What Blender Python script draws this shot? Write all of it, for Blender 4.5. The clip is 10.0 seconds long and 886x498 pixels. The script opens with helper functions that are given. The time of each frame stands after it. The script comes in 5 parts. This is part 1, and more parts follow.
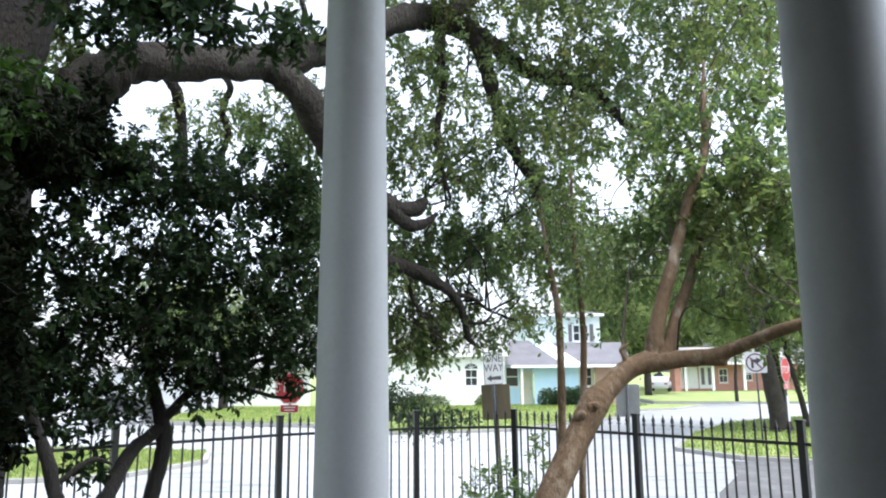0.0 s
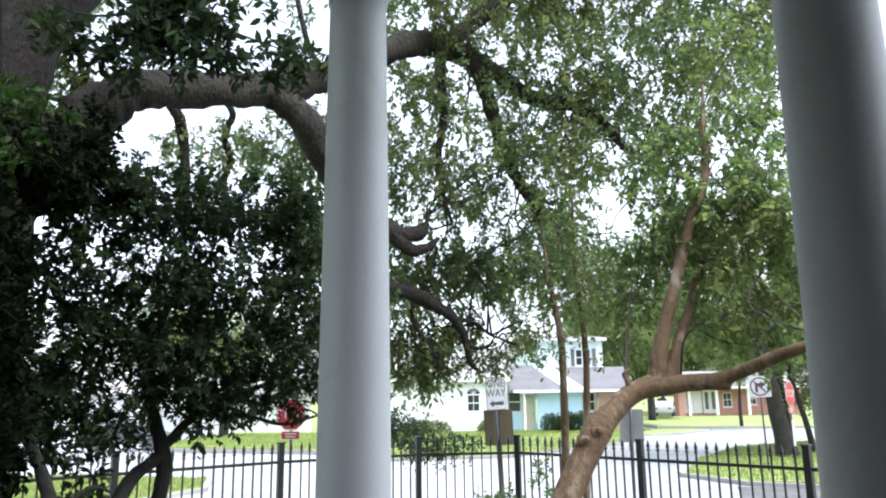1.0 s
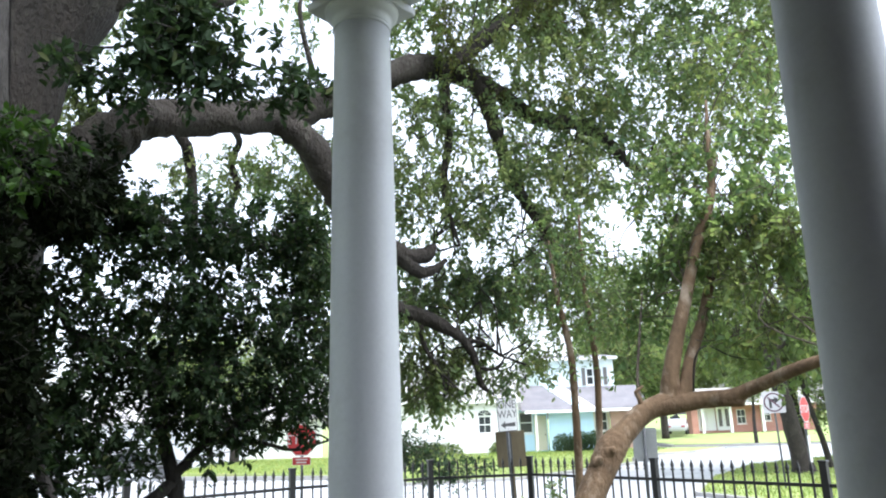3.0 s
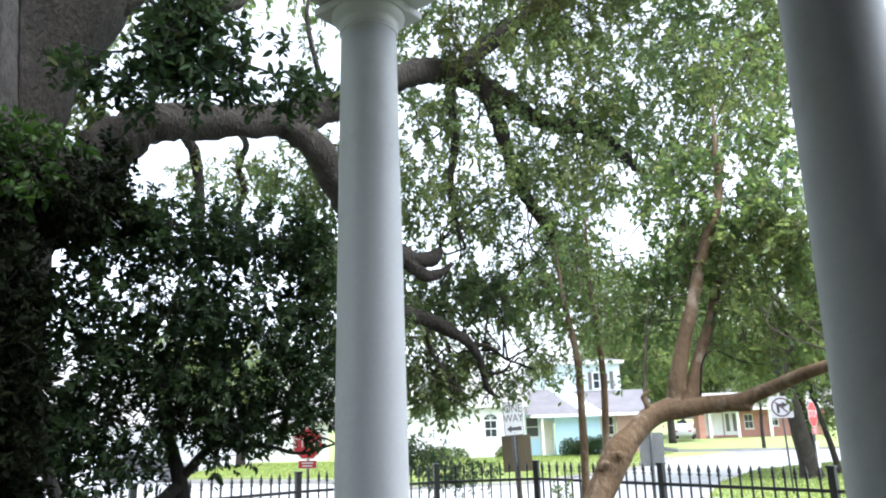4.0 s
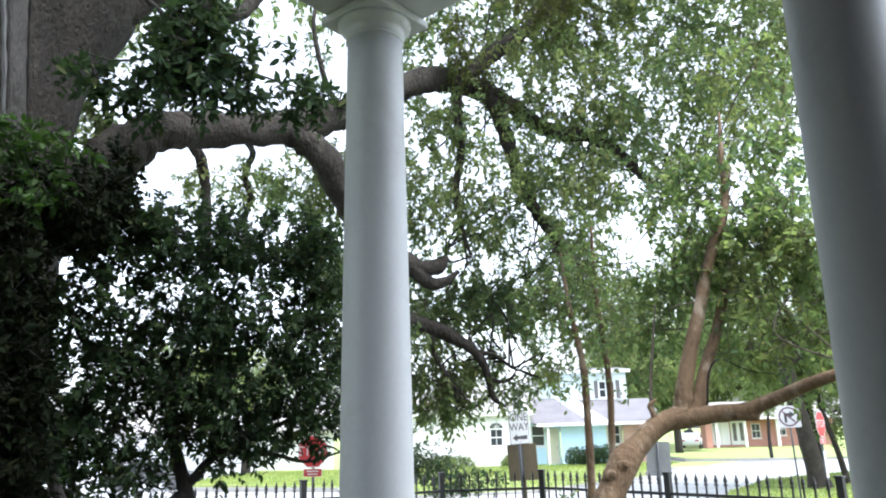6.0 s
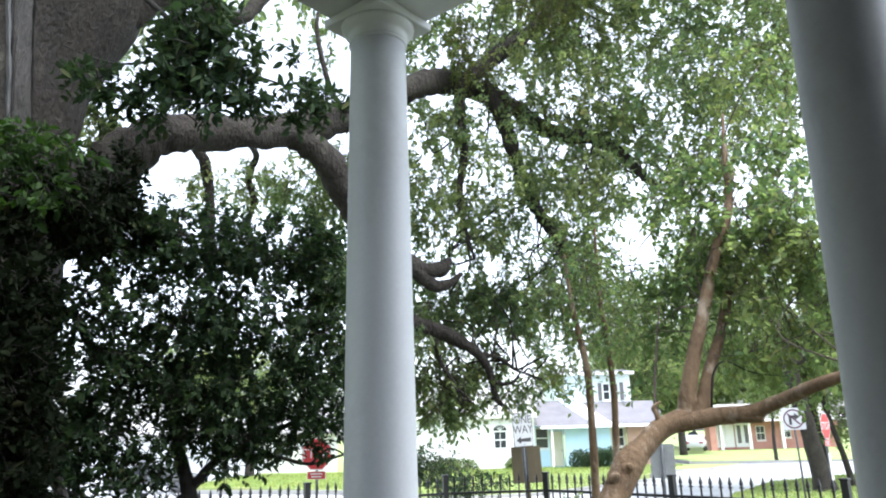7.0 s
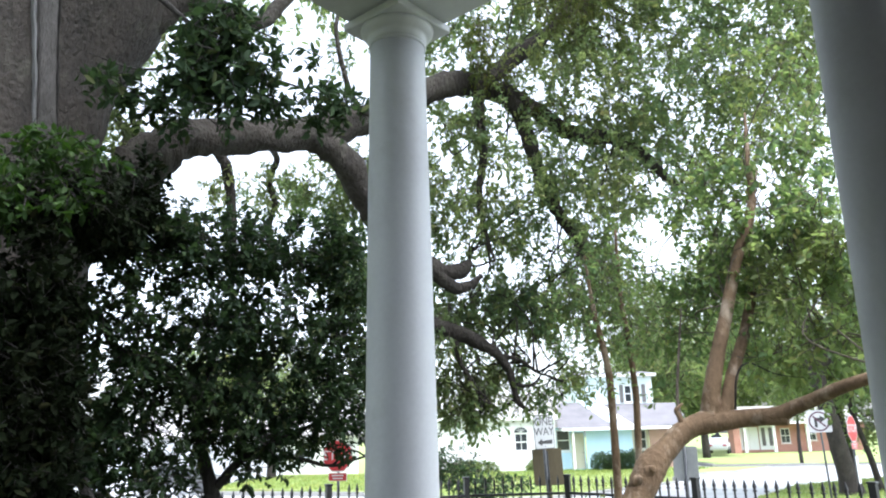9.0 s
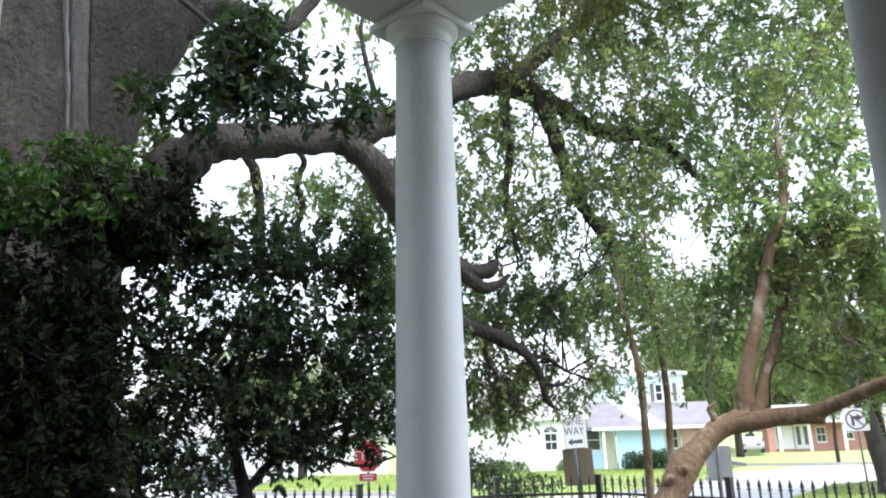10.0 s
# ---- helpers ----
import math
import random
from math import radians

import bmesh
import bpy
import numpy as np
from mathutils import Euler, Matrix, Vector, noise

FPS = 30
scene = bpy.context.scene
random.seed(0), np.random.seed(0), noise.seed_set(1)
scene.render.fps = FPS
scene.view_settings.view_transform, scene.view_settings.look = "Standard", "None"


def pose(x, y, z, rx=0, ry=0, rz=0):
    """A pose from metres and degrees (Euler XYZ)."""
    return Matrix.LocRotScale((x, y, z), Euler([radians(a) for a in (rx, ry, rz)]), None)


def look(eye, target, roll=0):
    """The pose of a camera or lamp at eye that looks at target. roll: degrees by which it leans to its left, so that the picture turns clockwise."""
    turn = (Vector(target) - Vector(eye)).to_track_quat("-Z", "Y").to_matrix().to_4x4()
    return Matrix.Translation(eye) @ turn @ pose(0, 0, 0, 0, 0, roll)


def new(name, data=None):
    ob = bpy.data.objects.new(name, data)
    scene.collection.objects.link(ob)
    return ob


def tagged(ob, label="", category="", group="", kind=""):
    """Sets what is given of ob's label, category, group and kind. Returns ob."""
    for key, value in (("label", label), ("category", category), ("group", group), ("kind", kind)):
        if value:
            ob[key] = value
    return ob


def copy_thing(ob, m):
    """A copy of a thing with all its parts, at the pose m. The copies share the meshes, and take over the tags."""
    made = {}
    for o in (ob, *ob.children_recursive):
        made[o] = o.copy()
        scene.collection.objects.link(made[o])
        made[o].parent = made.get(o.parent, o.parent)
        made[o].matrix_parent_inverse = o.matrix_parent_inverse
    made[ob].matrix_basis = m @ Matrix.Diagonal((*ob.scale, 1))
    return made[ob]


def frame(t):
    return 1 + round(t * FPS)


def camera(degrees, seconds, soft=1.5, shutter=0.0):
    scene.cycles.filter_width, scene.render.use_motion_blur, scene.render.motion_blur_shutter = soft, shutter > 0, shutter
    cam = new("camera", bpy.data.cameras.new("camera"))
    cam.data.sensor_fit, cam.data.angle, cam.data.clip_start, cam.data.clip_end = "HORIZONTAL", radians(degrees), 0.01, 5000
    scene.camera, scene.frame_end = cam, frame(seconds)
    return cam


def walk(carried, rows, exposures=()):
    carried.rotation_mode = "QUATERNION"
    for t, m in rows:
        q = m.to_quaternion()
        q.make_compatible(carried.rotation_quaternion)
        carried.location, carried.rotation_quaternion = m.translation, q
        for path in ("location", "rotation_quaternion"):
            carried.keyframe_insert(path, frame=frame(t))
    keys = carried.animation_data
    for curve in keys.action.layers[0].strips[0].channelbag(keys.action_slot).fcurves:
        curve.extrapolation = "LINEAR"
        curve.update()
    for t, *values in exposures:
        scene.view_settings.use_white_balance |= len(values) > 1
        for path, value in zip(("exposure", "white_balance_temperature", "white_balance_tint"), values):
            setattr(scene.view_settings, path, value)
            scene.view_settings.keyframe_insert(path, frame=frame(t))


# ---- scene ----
EYE = 2.35
cam = camera(62.2, 10.0, soft=2.0)
# seconds, sideways drift, and the three turns of the camera, which pivots on the spot
ROWS = [
    (0.0, 0.003, 99.648, 0.565, 0.096), (0.5, 0.002, 100.412, 0.812, 0.416), (1.0, 0.002, 101.569, 0.802, 0.252),
    (1.5, 0.002, 102.507, 1.475, 0.191), (2.0, 0.001, 103.007, 1.755, 0.629), (3.5, 0.0, 103.343, 1.839, 1.294),
    (4.0, 0.0, 103.555, 1.721, 1.543), (4.5, 0.0, 103.748, 1.537, 1.51), (5.0, 0.0, 103.953, 1.517, 1.587),
    (5.5, 0.0, 104.076, 1.472, 1.775), (7.0, 0.0, 104.38, 1.564, 2.237), (7.5, 0.0, 104.455, 1.22, 2.252),
    (8.0, -0.001, 104.628, 1.226, 2.285), (8.5, -0.001, 104.482, 1.194, 2.565), (9.0, -0.002, 104.567, 1.456, 3.796),
    (9.5, -0.004, 104.56, 1.662, 5.124), (10.0, -0.006, 104.631, 1.648, 6.014),
]
walk(cam, [(t, pose(x, 0, EYE, rx, ry, rz)) for t, x, rx, ry, rz in ROWS], [(0.0, 1.99, 6000, 11), (2.0, 2.27, 6000, 11), (10.0, 2.44, 6000, 11)])

# ---- world and sun ----
SUN_EL, SUN_AZ = 66.0, 125.0          # degrees; azimuth clockwise from +y
world = bpy.data.worlds.new("sky_world")
scene.world = world
world.use_nodes = True
wn = world.node_tree
sky = wn.nodes.new("ShaderNodeTexSky")
sky.sky_type, sky.sun_disc = "NISHITA", False
sky.sun_elevation, sky.sun_rotation = radians(SUN_EL), radians(SUN_AZ)
sky.air_density, sky.dust_density, sky.ozone_density = 1.0, 4.0, 1.0
haze = wn.nodes.new("ShaderNodeHueSaturation")      # a bright, hazy, nearly white sky
haze.inputs["Saturation"].default_value = 0.35
wn.links.new(sky.outputs[0], haze.inputs["Color"])
wn.links.new(haze.outputs[0], wn.nodes["Background"].inputs[0])
wn.nodes["Background"].inputs[1].default_value = 0.15
sun = new("sun", bpy.data.lights.new("sun", "SUN"))
sun.data.energy, sun.data.angle, sun.data.color = 0.6, radians(24.0), (1.0, 0.96, 0.90)
sun_dir = Vector((math.sin(radians(SUN_AZ)) * math.cos(radians(SUN_EL)), math.cos(radians(SUN_AZ)) * math.cos(radians(SUN_EL)), math.sin(radians(SUN_EL))))
sun.matrix_world = look(sun_dir * 60, (0, 0, 0))


# ---- materials ----
def ramp(nt, fac, stops):
    r = nt.nodes.new("ShaderNodeValToRGB")
    while len(r.color_ramp.elements) < len(stops):
        r.color_ramp.elements.new(0.5)
    for e, (p, c) in zip(r.color_ramp.elements, stops):
        e.position, e.color = p, (*c, 1)
    nt.links.new(fac, r.inputs[0])
    return r.outputs[0]


def noise_tex(nt, scale, detail=4.0, stretch=(1, 1, 1), rough=0.6):
    co = nt.nodes.new("ShaderNodeTexCoord")
    mp = nt.nodes.new("ShaderNodeMapping")
    mp.inputs["Scale"].default_value = stretch
    nt.links.new(co.outputs["Object"], mp.inputs[0])
    n = nt.nodes.new("ShaderNodeTexNoise")
    n.inputs["Scale"].default_value, n.inputs["Detail"].default_value, n.inputs["Roughness"].default_value = scale, detail, rough
    nt.links.new(mp.outputs[0], n.inputs["Vector"])
    return n.outputs["Fac"]


def mixed(nt, fac, a, b, mode="MIX"):
    m = nt.nodes.new("ShaderNodeMix")
    m.data_type, m.blend_type = "RGBA", mode
    if isinstance(fac, float):
        m.inputs[0].default_value = fac
    else:
        nt.links.new(fac, m.inputs[0])
    for sock, v in ((m.inputs[6], a), (m.inputs[7], b)):
        if isinstance(v, tuple):
            sock.default_value = (*v, 1)
        else:
            nt.links.new(v, sock)
    return m.outputs[2]


def surface(name, dark, light, scale=3.0, rough=0.7, metal=0.0, bump=0.2, fine=40.0, stretch=(1, 1, 1), stain=None, bump_size=0.01):
    """Two scales of colour variation with a fine relief; stain: a colour of patches."""
    m = bpy.data.materials.new(name)
    m.use_nodes = True
    nt = m.node_tree
    b = nt.nodes["Principled BSDF"]
    big, small = noise_tex(nt, scale, 5, stretch), noise_tex(nt, fine, 4, stretch)
    mid = tuple((x + y) / 2 for x, y in zip(dark, light))
    col = ramp(nt, big, [(0.3, dark), (0.7, light)])
    col = mixed(nt, 0.4, col, ramp(nt, small, [(0.3, dark), (0.5, mid), (0.7, light)]))
    if stain:
        col = mixed(nt, ramp(nt, noise_tex(nt, scale * 0.6 + 1.3, 6, stretch, 0.7), [(0.52, (0, 0, 0)), (0.68, (0.8, 0.8, 0.8))]), col, stain)
    nt.links.new(col, b.inputs["Base Color"])
    b.inputs["Roughness"].default_value, b.inputs["Metallic"].default_value = rough, metal
    if bump:
        bp = nt.nodes.new("ShaderNodeBump")
        bp.inputs["Strength"].default_value, bp.inputs["Distance"].default_value = bump, bump_size
        nt.links.new(small, bp.inputs["Height"])
        nt.links.new(bp.outputs[0], b.inputs["Normal"])
    return m


def leaf_material(name, dark, mid, light, thru, gloss=0.45, through_share=0.35, olive=(0.10, 0.105, 0.03), cool=(0.03, 0.085, 0.045), shine=0.3):
    """Leaves: each one its own green, olive and cool patches in the crown, a waxy face, and light that comes through."""
    m = bpy.data.materials.new(name)
    m.use_nodes = True
    nt = m.node_tree
    b = nt.nodes["Principled BSDF"]
    geo = nt.nodes.new("ShaderNodeNewGeometry")
    col = ramp(nt, geo.outputs["Random Per Island"], [(0.1, dark), (0.55, mid), (0.9, light), (0.97, (light[0] * 1.7, light[1] * 1.1, light[2]))])
    col = mixed(nt, 0.42, col, ramp(nt, noise_tex(nt, 0.9, 4), [(0.36, cool), (0.5, mid), (0.64, olive)]))
    nt.links.new(col, b.inputs["Base Color"])
    b.inputs["Roughness"].default_value, b.inputs["Specular IOR Level"].default_value = gloss, shine
    tr = nt.nodes.new("ShaderNodeBsdfTranslucent")
    nt.links.new(mixed(nt, 0.55, col, thru), tr.inputs[0])
    mx = nt.nodes.new("ShaderNodeMixShader")
    mx.inputs[0].default_value = through_share
    nt.links.new(b.outputs[0], mx.inputs[1])
    nt.links.new(tr.outputs[0], mx.inputs[2])
    nt.links.new(mx.outputs[0], nt.nodes["Material Output"].inputs[0])
    return m


def bark_material(name, dark, light, scale, patches=None, bump=0.7, grain=0.25):
    m = surface(name, dark, light, scale, 0.9, 0, bump, scale * 6, (1, 1, grain), patches, 0.03)
    return m


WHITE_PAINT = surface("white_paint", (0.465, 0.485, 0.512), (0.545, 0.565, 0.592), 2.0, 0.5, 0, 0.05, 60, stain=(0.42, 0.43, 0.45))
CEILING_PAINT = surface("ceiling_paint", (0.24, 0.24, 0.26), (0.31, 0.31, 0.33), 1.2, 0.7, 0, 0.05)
PORCH_BOARD = surface("porch_board", (0.055, 0.055, 0.055), (0.09, 0.09, 0.088), 3, 0.6)
HOUSE_WALL = surface("porch_wall", (0.17, 0.15, 0.15), (0.25, 0.22, 0.22), 1.5, 0.7)
BLACK_IRON = surface("black_iron", (0.012, 0.012, 0.014), (0.03, 0.03, 0.032), 8, 0.45, 0.3, 0.1)
CONCRETE = surface("road_concrete", (0.19, 0.20, 0.21), (0.44, 0.45, 0.46), 0.9, 0.34, 0, 0.25, 7, (0.3, 1, 1), (0.06, 0.067, 0.08))
ASPHALT = surface("worn_asphalt", (0.055, 0.055, 0.055), (0.11, 0.11, 0.11), 0.8, 0.75, 0, 0.3, 16, stain=(0.16, 0.16, 0.155))
KERB = surface("kerb_concrete", (0.22, 0.22, 0.21), (0.32, 0.315, 0.30), 1.5, 0.8, 0, 0.2, 25)
GRASS_SHEET = surface("grass_sheet", (0.10, 0.155, 0.04), (0.27, 0.33, 0.095), 0.6, 0.9, 0, 0.6, 14, stain=(0.30, 0.28, 0.13))
SOIL = surface("yard_soil", (0.05, 0.045, 0.03), (0.09, 0.11, 0.04), 1.0, 0.95, 0, 0.5, 20)
OAK_BARK = bark_material("oak_bark", (0.007, 0.0055, 0.004), (0.032, 0.025, 0.019), 5, (0.048, 0.045, 0.034), 1.5, 0.6)
SCAR_BARK = bark_material("scar_bark", (0.030, 0.027, 0.025), (0.085, 0.080, 0.074), 14, (0.020, 0.018, 0.015), 1.0)
DEAD_WOOD = bark_material("dead_wood", (0.035, 0.035, 0.035), (0.15, 0.15, 0.15), 10, (0.04, 0.038, 0.035), 0.8, 0.12)
CRAPE_BARK = bark_material("crape_bark", (0.050, 0.028, 0.012), (0.165, 0.108, 0.060), 5.5, (0.30, 0.245, 0.185), 0.5, 0.55)
STEM_BARK = bark_material("stem_bark", (0.006, 0.005, 0.004), (0.015, 0.012, 0.010), 12)
TWIG_BARK = bark_material("twig_bark", (0.05, 0.04, 0.03), (0.10, 0.08, 0.06), 12)
LEAF_OAK = leaf_material("oak_leaves", (0.024, 0.048, 0.024), (0.075, 0.125, 0.054), (0.17, 0.23, 0.09), (0.40, 0.52, 0.17), 0.5, 0.52, (0.19, 0.165, 0.06), (0.042, 0.120, 0.085))
LEAF_CRAPE = leaf_material("crape_leaves", (0.020, 0.048, 0.024), (0.072, 0.138, 0.058), (0.185, 0.255, 0.088), (0.35, 0.48, 0.13), 0.5, 0.52, (0.175, 0.150, 0.042), (0.040, 0.105, 0.060))
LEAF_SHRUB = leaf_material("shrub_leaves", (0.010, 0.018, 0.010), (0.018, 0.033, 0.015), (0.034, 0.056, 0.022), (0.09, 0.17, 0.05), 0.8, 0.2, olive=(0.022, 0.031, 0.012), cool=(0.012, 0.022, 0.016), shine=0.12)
LEAF_BRIGHT = leaf_material("bright_leaves", (0.008, 0.020, 0.004), (0.018, 0.048, 0.007), (0.038, 0.084, 0.012), (0.06, 0.15, 0.015), 0.8, 0.25, (0.022, 0.040, 0.007), (0.008, 0.024, 0.006))
LEAF_MOSS = leaf_material("moss_leaves", (0.035, 0.05, 0.012), (0.065, 0.085, 0.022), (0.11, 0.13, 0.035), (0.20, 0.26, 0.05), 0.7, 0.4, (0.10, 0.095, 0.03), (0.05, 0.08, 0.025))
# near-black green: the deep shade by the oak trunk is put into this colour
LEAF_SHADED = leaf_material("shaded_leaves", (0.004, 0.006, 0.003), (0.007, 0.011, 0.005), (0.011, 0.017, 0.007), (0.02, 0.03, 0.01), 0.9, 0.1, (0.009, 0.010, 0.005), (0.004, 0.007, 0.004), 0.05)
LEAF_FAR = leaf_material("far_leaves", (0.045, 0.085, 0.03), (0.10, 0.16, 0.055), (0.19, 0.26, 0.085), (0.36, 0.48, 0.12), 0.5, 0.45, (0.19, 0.19, 0.06), (0.06, 0.12, 0.06))
LEAF_HEDGE = leaf_material("hedge_leaves", (0.010, 0.03, 0.012), (0.02, 0.055, 0.018), (0.045, 0.09, 0.03), (0.1, 0.2, 0.04), 0.5, 0.2, (0.04, 0.07, 0.02), (0.015, 0.045, 0.018))
SIGN_WHITE = surface("sign_white", (0.36, 0.37, 0.37), (0.46, 0.47, 0.47), 4, 0.45, 0, 0.03)
SIGN_BLACK = surface("sign_black", (0.015, 0.015, 0.015), (0.03, 0.03, 0.03), 4, 0.5, 0, 0.03)
SIGN_RED = surface("sign_red", (0.26, 0.010, 0.013), (0.36, 0.018, 0.022), 4, 0.5, 0, 0.03)
SIGN_BACK = surface("sign_back", (0.30, 0.31, 0.32), (0.42, 0.43, 0.44), 5, 0.4, 0.6, 0.05)
BROWN_BOARD = surface("brown_board", (0.075, 0.060, 0.032), (0.13, 0.105, 0.06), 4, 0.75, 0, 0.1, stretch=(1, 1, 0.3))
GALVANISED = surface("galvanised_steel", (0.05, 0.052, 0.055), (0.10, 0.105, 0.11), 8, 0.45, 0.4, 0.1)


# ---- mesh helpers ----
def mesh_of(name, bm, material, smooth=False):
    me = bpy.data.meshes.new(name)
    bmesh.ops.recalc_face_normals(bm, faces=bm.faces)
    bm.to_mesh(me)
    bm.free()
    me.materials.append(material)
    if smooth:
        me.polygons.foreach_set("use_smooth", [True] * len(me.polygons))
    return me


def part(name, bm, material, parent=None, label="", smooth=False):
    ob = new(name, mesh_of(name, bm, material, smooth))
    if parent is not None:
        ob.parent = parent
    return tagged(ob, label)


def thing(name, label, category, group="", at=(0, 0, 0)):
    ob = new(name)
    ob.empty_display_size = 0.1
    ob.matrix_world = pose(*at)
    return tagged(ob, label, category, group)


def box(bm, x0, y0, z0, x1, y1, z1, bevel=0.0, m=None):
    r = bmesh.ops.create_cube(bm, size=1)
    mat = Matrix.Translation(((x0 + x1) / 2, (y0 + y1) / 2, (z0 + z1) / 2)) @ Matrix.Diagonal((x1 - x0, y1 - y0, z1 - z0, 1))
    bmesh.ops.transform(bm, matrix=(m @ mat) if m else mat, verts=r["verts"])
    if bevel:
        es = {e for v in r["verts"] for e in v.link_edges}
        bmesh.ops.bevel(bm, geom=list(es), offset=bevel, segments=1, affect="EDGES")
    return bm


def boxed(*a, **k):
    return box(bmesh.new(), *a, **k)


def lathe(profile, sides=48, m=None):
    """A turned shape from (radius, height) pairs, closed at both ends."""
    bm = bmesh.new()
    rings = []
    for r, z in profile:
        rings.append([bm.verts.new((r * math.cos(2 * math.pi * i / sides), r * math.sin(2 * math.pi * i / sides), z)) for i in range(sides)])
    for a, b in zip(rings, rings[1:]):
        for i in range(sides):
            bm.faces.new((a[i], a[(i + 1) % sides], b[(i + 1) % sides], b[i]))
    bm.faces.new(rings[0][::-1])
    bm.faces.new(rings[-1])
    if m:
        bm.transform(m)
    return bm


def prism(outline, z0, z1, m=None):
    """A flat outline (x, y) raised from z0 to z1; z1 may be a function of x and y."""
    bm = bmesh.new()
    top = z1 if callable(z1) else (lambda x, y: z1)
    lo = [bm.verts.new((x, y, z0)) for x, y in outline]
    hi = [bm.verts.new((x, y, top(x, y))) for x, y in outline]
    n = len(outline)
    bm.faces.new(lo[::-1])
    bm.faces.new(hi)
    for i in range(n):
        bm.faces.new((lo[i], lo[(i + 1) % n], hi[(i + 1) % n], hi[i]))
    if m:
        bm.transform(m)
    return bm


def spline(points, steps=6):
    """A smooth line through (x, y, z, radius) rows."""
    p = [np.array(q, float) for q in points]
    p = [2 * p[0] - p[1]] + p + [2 * p[-1] - p[-2]]
    out = []
    for i in range(1, len(p) - 2):
        for k in range(steps):
            t = k / steps
            out.append(0.5 * (2 * p[i] + (p[i + 1] - p[i - 1]) * t + (2 * p[i - 1] - 5 * p[i] + 4 * p[i + 1] - p[i + 2]) * t * t + (3 * p[i] - p[i - 1] - 3 * p[i + 1] + p[i + 2]) * t ** 3))
    return out + [p[-2]]


def limb(points, sides=10, steps=6, knots=0.12, bm=None, seed=0):
    """A tapered, knotty branch through (x, y, z, radius) rows."""
    bm = bm or bmesh.new()
    line = spline(points, steps)
    side = Vector((0.3, 0.9, 0.2))
    rings = []
    for i, q in enumerate(line):
        a, b = line[max(i - 1, 0)], line[min(i + 1, len(line) - 1)]
        d = Vector(b[:3] - a[:3]).normalized()
        u = (side - d * side.dot(d)).normalized()
        side = u
        w = d.cross(u)
        c = Vector(q[:3])
        r = max(q[3], 0.003)
        ring = []
        for k in range(sides):
            v = u * math.cos(2 * math.pi * k / sides) + w * math.sin(2 * math.pi * k / sides)
            s = r * (1 + knots * noise.noise((c + v * r) * (0.8 / max(r, 0.05)) + Vector((seed, 0, 0))) + 0.5 * knots * noise.noise((c + v * r) * (2.6 / max(r, 0.05))))
            ring.append(bm.verts.new(c + v * s))
        rings.append(ring)
    for a, b in zip(rings, rings[1:]):
        for k in range(sides):
            bm.faces.new((a[k], a[(k + 1) % sides], b[(k + 1) % sides], b[k]))
    bm.faces.new(rings[0][::-1])
    bm.faces.new(rings[-1])
    return bm


def lattice_noise(p, seed):
    """Smooth noise in 0..1 for rows of points."""
    i = np.floor(p).astype(np.int64)
    f = p - i
    f = f * f * (3 - 2 * f)
    total = np.zeros(len(p))
    for dx in (0, 1):
        for dy in (0, 1):
            for dz in (0, 1):
                h = (i[:, 0] + dx) * 73856093 ^ (i[:, 1] + dy) * 19349663 ^ (i[:, 2] + dz) * 83492791 ^ (seed * 2654435)
                h = (h ^ (h >> 13)) * 1274126177 & 0xFFFFFF
                w = (f[:, 0] if dx else 1 - f[:, 0]) * (f[:, 1] if dy else 1 - f[:, 1]) * (f[:, 2] if dz else 1 - f[:, 2])
                total += w * h / 0xFFFFFF
    return total


def unit(v):
    return v / np.maximum(np.linalg.norm(v, axis=1, keepdims=True), 1e-9)


def quick_mesh(name, verts, tris, material):
    me = bpy.data.meshes.new(name)
    me.vertices.add(len(verts))
    me.vertices.foreach_set("co", verts.astype(np.float32).ravel())
    me.loops.add(tris.size)
    me.loops.foreach_set("vertex_index", tris.astype(np.int32).ravel())
    me.polygons.add(len(tris))
    me.polygons.foreach_set("loop_start", np.arange(0, tris.size, 3, dtype=np.int32))
    me.update(calc_edges=True)
    me.materials.append(material)
    return me


